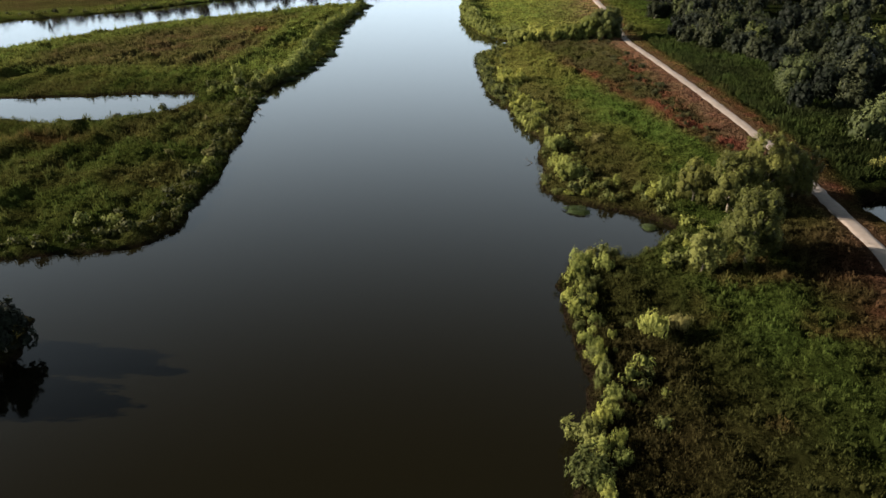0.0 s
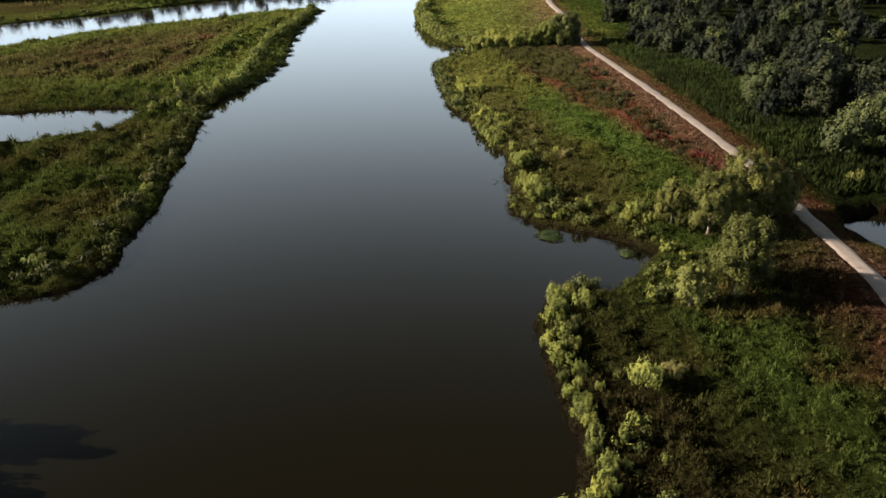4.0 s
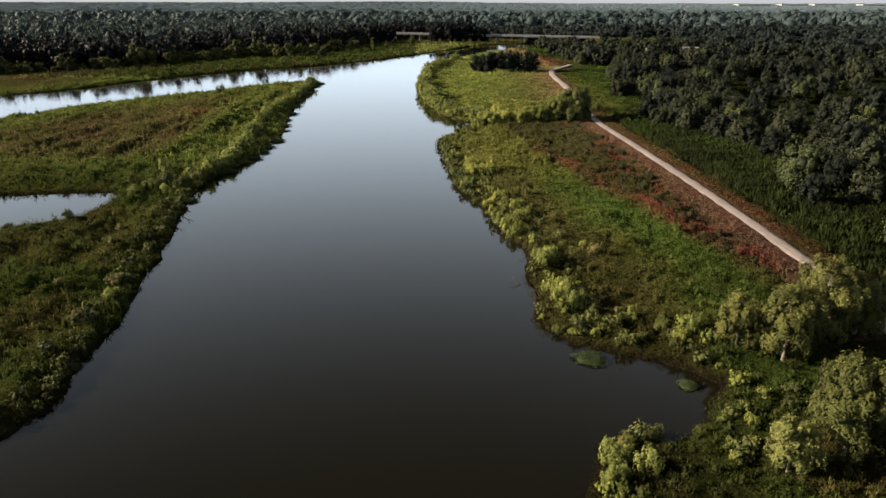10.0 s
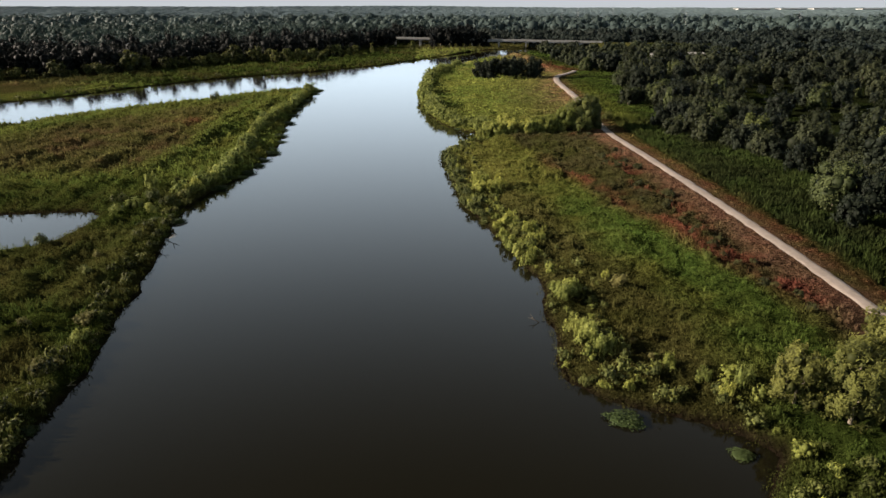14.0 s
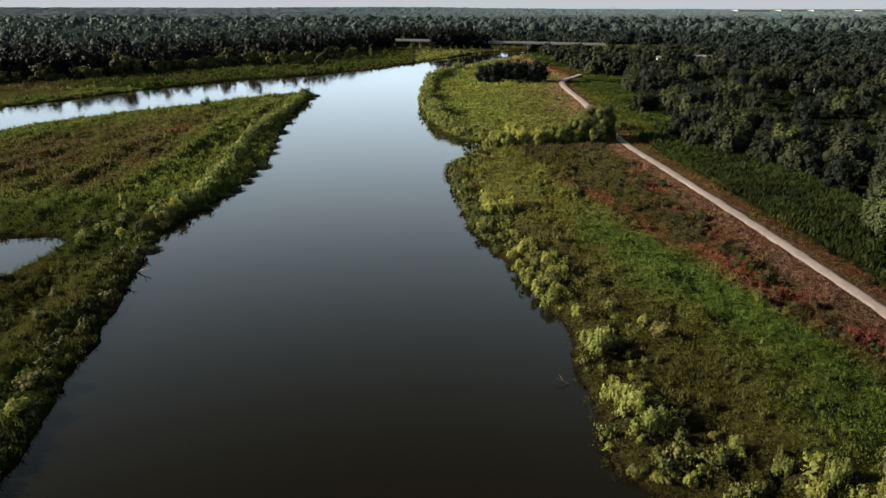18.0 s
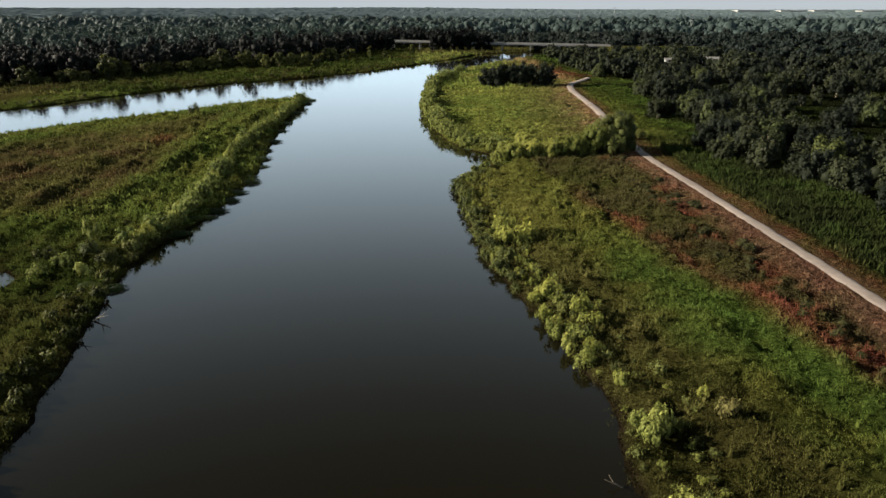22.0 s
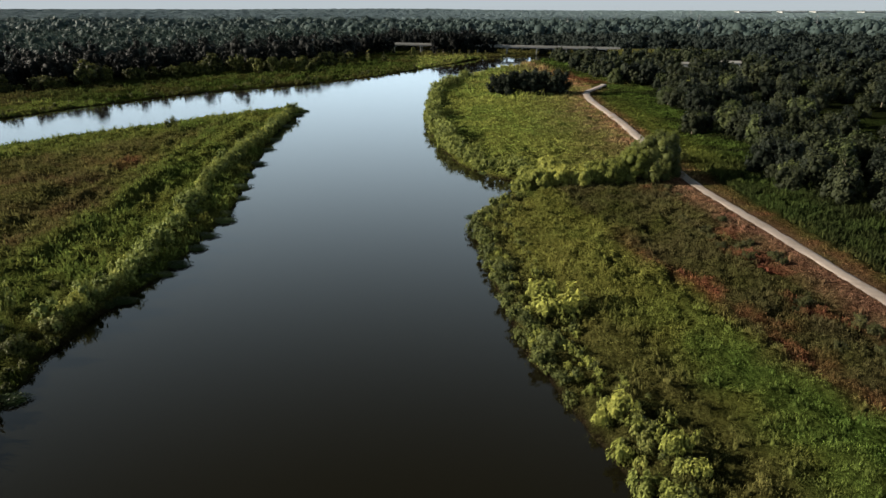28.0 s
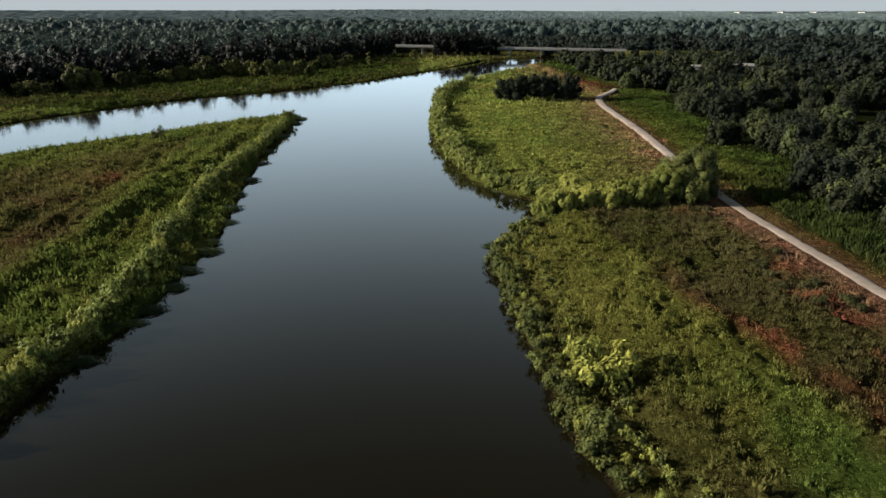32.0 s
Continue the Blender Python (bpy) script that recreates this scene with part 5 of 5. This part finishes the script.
for args, count, leaf, name, label, tall in [
        ((8, 62, 14, 70, 4.6, 31, 0.18, 0.42, lambda x, y, d: (d > 0.3)), 14, 0.17, "meadow_weeds", "matted green weeds on the south meadow", 0.8),
        ((6, 54, 70, 150, 3.8, 32, 0.20, 0.46, lambda x, y, d: (d > 0.3) & (trail_offset(x, y) < -1)), 13, 0.18, "meadow_weeds", "green and rust-red weeds between river and trail", 0.75),
        ((4, 56, 150, 222, 2.8, 33, 0.22, 0.5, lambda x, y, d: (d > 0.3) & (trail_offset(x, y) < -1)), 11, 0.22, "meadow_weeds", "dark and rusty weeds between river and trail", 0.85),
        ((0, 110, 222, 470, 0.9, 35, 0.28, 0.6, lambda x, y, d: (d > 0.5)), 6, 0.5, "meadow_weeds", "rough weeds of the north meadow", 0.38),
        ((-100, -30, 56, 170, 2.0, 36, 0.22, 0.5, lambda x, y, d: (d > 0.3)), 10, 0.22, "island_weeds", "dark green weeds of the island's south", 0.75),
        ((-150, -34, 170, 366, 0.8, 37, 0.35, 0.75, lambda x, y, d: (d > 0.3)), 6, 0.5, "island_weeds", "brown and green weeds of the island", 0.45),
        ((-260, 120, 360, 720, 0.12, 38, 0.6, 1.5, lambda x, y, d: (d > 0.3) & (d < 60)), 5, 0.6, "shore_weeds", "rough grass of the far shore", 0.4)]:
    x, y, r, h = field(*args)
    # lift 1.3 sets the blades brighter than the shade-darkened ground
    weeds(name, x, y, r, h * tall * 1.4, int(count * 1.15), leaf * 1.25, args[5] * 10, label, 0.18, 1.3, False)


def reeds(name, x, y, h, count, seed, label):
    """Upright blades in clumps, in the colour of what grows at each place."""
    rng = np.random.default_rng(seed)
    n = len(x)
    col = np.repeat(land_colour(x, y, np.full(n, 5.0)) * rng.uniform(0.8, 1.2, (n, 1)), count, axis=0) * rng.uniform(0.8, 1.25, (n * count, 1))
    bx = np.repeat(x, count) + rng.normal(0, 0.28, n * count)
    by = np.repeat(y, count) + rng.normal(0, 0.28, n * count)
    bz = np.repeat(height_at(x, y), count) - 0.1
    bh = np.repeat(h, count) * rng.uniform(0.6, 1.15, n * count)
    a, w = rng.uniform(0, 6.28, n * count), rng.uniform(0.07, 0.13, n * count)
    lx, ly = rng.normal(0, 0.22, n * count) * bh, rng.normal(0, 0.22, n * count) * bh
    foot = np.stack([bx, by, bz], -1)
    mid = foot + np.stack([0.4 * lx, 0.4 * ly, 0.6 * bh], -1)
    side = np.stack([np.cos(a) * w, np.sin(a) * w, 0 * w], -1)
    tip = foot + np.stack([lx, ly, bh], -1)
    v = np.stack([foot, mid + side, tip, mid - side], 1).reshape(-1, 3)
    ob = new(name, mesh_of(name, v, [np.arange(4 * n * count).reshape(-1, 4)], WEEDS, cover=np.repeat(np.clip(col, 0.003, 0.9), 4, axis=0)))
    return tagged(ob, label, "reeds", kind="stuff")


rrng = np.random.default_rng(55)
x, y = rrng.uniform(52, 92, 18000), rrng.uniform(66, 248, 18000)
ok = (trail_offset(x, y) > 6.6 + 1.2 * fractal(x, y, 9, 12)) & (trail_offset(x, y) < 27) & (shore_at(x, y) > np.where(y < 96, 4.0, 0.4)) & (fractal(x, y, 8, 57) > -0.45)
x, y = x[ok], y[ok]
reeds("verge_reeds", x, y, rrng.uniform(0.9, 1.7, len(x)), 8, 56, "tall dark green reeds beside the trail")

# shrubs between the rusty weeds and the trail
for k in range(64):
    y0 = float(RNG.uniform(92, 216))
    x0 = float(np.interp(y0, [92, 155, 221], [53, 55.1, 55.8])) - float(RNG.uniform(5.5, 13))
    if float(fractal(np.array([x0]), np.array([y0]), 12, 58)[0]) > -0.15 and x0 > float(np.interp(y0, [92, 122, 164, 200, 230], [47, 42, 35, 30, 28])):
        bush("dusk", x0, y0, RNG.uniform(0.6, 1.3), "shrubs beside the trail", 0.75)

# rusty and dry weeds close to the trail
trng = np.random.default_rng(61)
p, n = along(TRAIL_LINE[TRAIL_LINE[:, 1] > 40], 0.09, trng)
q = p + n * np.where(trng.random((len(p), 1)) < 0.5, trng.uniform(1.45, 5.6, (len(p), 1)), -trng.uniform(1.45, 7.0, (len(p), 1)))
q = q[(q[:, 1] < 390) & (trail_distance(q[:, 0], q[:, 1]) > np.where(q[:, 1] > 225, 2.6, 1.4))]
r = trng.uniform(0.18, 0.42, len(q))
weeds("trailside_weeds", q[:, 0], q[:, 1], r, r * trng.uniform(0.7, 1.3, len(q)) * np.where(q[:, 1] > 225, 0.4, 1.0), 10, 0.28, 620, "rust-red and dry low weeds along the trail", 0.3, 1.15, False)

# taller tufts that throw long shadows
for x0, x1, y0, y1, per, seed, lo, hi, what in [(10, 52, 14, 222, 0.30, 71, 0.22, 0.6, "meadow"), (14, 60, 14, 68, 0.55, 72, 0.22, 0.5, "south_meadow"), (2, 75, 224, 440, 0.035, 73, 0.3, 0.7, "north_meadow"),
                                                (-100, -34, 58, 172, 0.16, 74, 0.4, 0.85, "island"), (-140, -36, 172, 360, 0.09, 75, 0.45, 1.0, "island")]:
    x, y, r, h = field(x0, x1, y0, y1, per, seed, lo, hi, lambda x, y, d: (d > 1.0))
    weeds(what + "_tufts", x, y, r, r * 1.9, 30, 0.22, seed * 10, "tall tufts of weeds standing out of the " + what.replace("_", " "), 0.2, 1.2)

# the fringe at the water's edge
for line, side, y0, y1, seed, name in [(east_line, 1, 12, 216, 51, "bank"), (east_far, 1, 216, 480, 52, "bank"), (isle_line, -1, 60, 362, 53, "bank"), (LEFT_POND_LINE, -1, 100, 160, 54, "pond")]:
    rng = np.random.default_rng(seed)
    p, n = along(line, 0.22, rng)
    q = p + side * n * rng.uniform(-0.6 if side > 0 else 0.1, 3.4, (len(p), 1))
    ok = (q[:, 1] > y0) & (q[:, 1] < y1)
    q = q[ok]
    d = shore_at(q[:, 0], q[:, 1])
    q = q[(d > -0.5) & (d < 4)]
    r = rng.uniform(0.25, 0.75, len(q))
    # lift 0.6 where side < 0: the edge's shade put into the weeds' colour
    weeds(name + "_fringe_weeds", q[:, 0], q[:, 1], r, r * rng.uniform(0.6, 1.2, len(q)), 24, 0.18, seed * 10, "darkened weeds fringing the " + name, 0.3, 0.6 if side < 0 else 0.85, False)


# ---- bridge, pylons, buildings, driftwood ----
def box_arrays(x0, x1, y0, y1, z0, z1):
    v = np.array([(x, y, z) for z in (z0, z1) for x, y in ((x0, y0), (x1, y0), (x1, y1), (x0, y1))], float)
    f = np.array([(3, 2, 1, 0), (4, 5, 6, 7), (0, 1, 5, 4), (1, 2, 6, 5), (2, 3, 7, 6), (3, 0, 4, 7)])
    return v, f


def boxes_mesh(name, boxes, mat):
    V, F, base = [], [], 0
    for b in boxes:
        v, f = box_arrays(*b)
        V.append(v)
        F.append(f + base)
        base += 8
    return mesh_of(name, np.vstack(V), [np.vstack(F)], mat)


def make_bridge():
    root = new("road_bridge")
    length = 205.0
    part("deck", boxes_mesh("deck", [(0, length, -5, 5, -0.5, 0.0), (0, length, -4.2, -3.2, -1.3, -0.5), (0, length, -0.5, 0.5, -1.3, -0.5), (0, length, 3.2, 4.2, -1.3, -0.5)], CONCRETE), root)
    for yy in (-4.9, 4.6):
        part("parapet", boxes_mesh("parapet", [(0, length, yy, yy + 0.3, 0.004, 0.9)], CONCRETE), root)
    pier = boxes_mesh("pier", [(-0.6, 0.6, -4.4, 4.4, -2.1, -1.3), (-0.45, 0.45, -3.9, -2.9, -12, -2.1), (-0.45, 0.45, 2.9, 3.9, -12, -2.1)], CONCRETE)
    for k in range(1, 9):
        part("pier", pier, root).location = (k * 25.0 - 14, 0, 0)
    root.matrix_basis = pose(-30.7, 717.0, 8.4, 0, 0.6, -12.5)
    tagged(root, "long low concrete road bridge on paired piers", "bridge")


make_bridge()


def make_embankment():
    p = curve_through([(160, 676), (222, 662), (300, 646), (420, 622), (600, 592), (900, 560)], 12.0)
    tan = np.gradient(p, axis=0)
    tan /= np.linalg.norm(tan, axis=1)[:, None]
    nrm = np.stack([tan[:, 1], -tan[:, 0]], 1)
    top = np.linspace(5.8, 7.2, len(p))
    rows = []
    for o, k in ((-22, 0), (-6.5, 1), (-5, 1), (5, 1), (6.5, 1), (22, 0)):
        q = p + nrm * o
        rows.append(np.column_stack([q, np.where(k, top, height_at(q[:, 0], q[:, 1]) - 0.3)]))
    v = np.stack(rows, 1).reshape(-1, 3)
    c = land_colour(v[:, 0], v[:, 1], np.full(len(v), 30.0))
    tagged(new("embankment", mesh_of("embankment", v, [grid_faces(len(p), 6)], GROUND, cover=c * 1.2, flat=False)), "grassy road embankment beyond the bridge", "embankment", kind="structure")


make_embankment()


def make_pylon(x, y, h):
    root = new("power_pylon")
    g = float(height_at(x, y)[0])
    w = h * 0.09
    for sx in (-1, 1):
        for sy in (-1, 1):
            part("leg", trunk_mesh("leg", [[(sx * w, sy * w, 0, 0.14), (sx * w * 0.35, sy * w * 0.35, h * 0.6, 0.10), (sx * 0.25, sy * 0.25, h, 0.08)]], 4), root)
    for z, half in ((0.66, 0.17), (0.8, 0.22), (0.93, 0.15)):
        part("crossarm", boxes_mesh("crossarm", [(-h * half, h * half, -0.18, 0.18, z * h - 0.2, z * h + 0.2)], STEEL), root)
    for z in (0.12, 0.28, 0.44, 0.58):
        k = w * (1 - z * 1.05)
        part("brace", boxes_mesh("brace", [(-k, k, -k - 0.08, -k + 0.08, z * h, z * h + 0.22), (-k, k, k - 0.08, k + 0.08, z * h, z * h + 0.22)], STEEL), root)
    for o in root.children:
        o.data.materials[0] = STEEL
    root.matrix_basis = pose(x, y, g - 0.3, 0, 0, 25)
    tagged(root, "grey lattice power pylon above the far woods", "pylon", "power line")


for x, y, h in [(405, 1100, 30), (235, 1190, 27), (633, 1200, 29), (505, 1880, 40), (700, 1900, 40), (330, 1500, 33)]:
    make_pylon(x, y, h)


def make_shed(name, x, y, turn, w, d, h, rise, label, roof=ROOFING):
    root = new(name)
    part("wall", boxes_mesh("wall", [(-w / 2, w / 2, -d / 2, d / 2, 0, h)], SIDING), root)
    e = 0.5
    v = np.array([(-w / 2 - e, -d / 2 - e, h - 0.1), (w / 2 + e, -d / 2 - e, h - 0.1), (w / 2 + e, 0, h + rise), (-w / 2 - e, 0, h + rise), (-w / 2 - e, d / 2 + e, h - 0.1), (w / 2 + e, d / 2 + e, h - 0.1)])
    v = np.vstack([v, v + (0, 0, 0.25)])
    f = np.array([(6, 7, 8, 9), (9, 8, 11, 10), (3, 2, 1, 0), (4, 5, 2, 3), (0, 1, 7, 6), (5, 4, 10, 11)])
    t = np.array([(0, 6, 9), (0, 9, 3), (3, 9, 10), (3, 10, 4), (1, 8, 7), (1, 2, 8), (2, 11, 8), (2, 5, 11)])
    part("roof", mesh_of("roof", v, [f, t], roof), root)
    part("door", boxes_mesh("door", [(-w * 0.12, w * 0.12, -d / 2 - 0.08, -d / 2 - 0.004, 0, h * 0.75)], CONCRETE), root)
    root.matrix_basis = pose(x, y, float(height_at(x, y)[0]) - 0.2, 0, 0, turn)
    tagged(root, label, "building")


make_shed("shed", 276, 668, -12, 20, 9, 4.5, 2.2, "long pale-roofed shed among the trees")
make_shed("shed", 199, 527, -14, 11, 6, 2.6, 1.1, "low pale-roofed shed among bushes")
make_shed("shed", 172, 529, -10, 8, 5, 2.4, 0.9, "small pale-roofed shed among bushes")
for x, y, w in [(1880, 4050, 190), (2110, 4060, 150), (2300, 4080, 130), (2560, 4060, 120)]:
    make_shed("warehouse", x, y, 4, w, 60, 15, 2, "wide white warehouse on the horizon")


def make_driftwood(x, y, turn, s):
    root = new("dead_branch")
    m = trunk_mesh("wood", [[(0, 0, -0.1, 0.10 * s), (0.5 * s, 0.1, 0.25 * s, 0.08 * s), (1.4 * s, 0.0, 0.5 * s, 0.03 * s)],
                            [(0.5 * s, 0.1, 0.25 * s, 0.05 * s), (0.9 * s, 0.6 * s, 0.6 * s, 0.02 * s)], [(0.7 * s, 0, 0.3 * s, 0.05 * s), (1.1 * s, -0.5 * s, 0.7 * s, 0.015 * s)]], 6)
    part("limb", m, root)
    root.matrix_basis = pose(x, y, 0.1, 0, 0, turn)
    tagged(root, "bare grey dead branch reaching over the water", "branch", "dead branches")


for x, y, turn, s in [(-40.6, 132.6, -10, 1.5), (-40.0, 126.5, 15, 1.2), (-35.0, 86, -20, 1.0), (15.0, 99.5, 170, 1.0), (-40.2, 70, -60, 1.2)]:
    make_driftwood(x, y, turn, s)
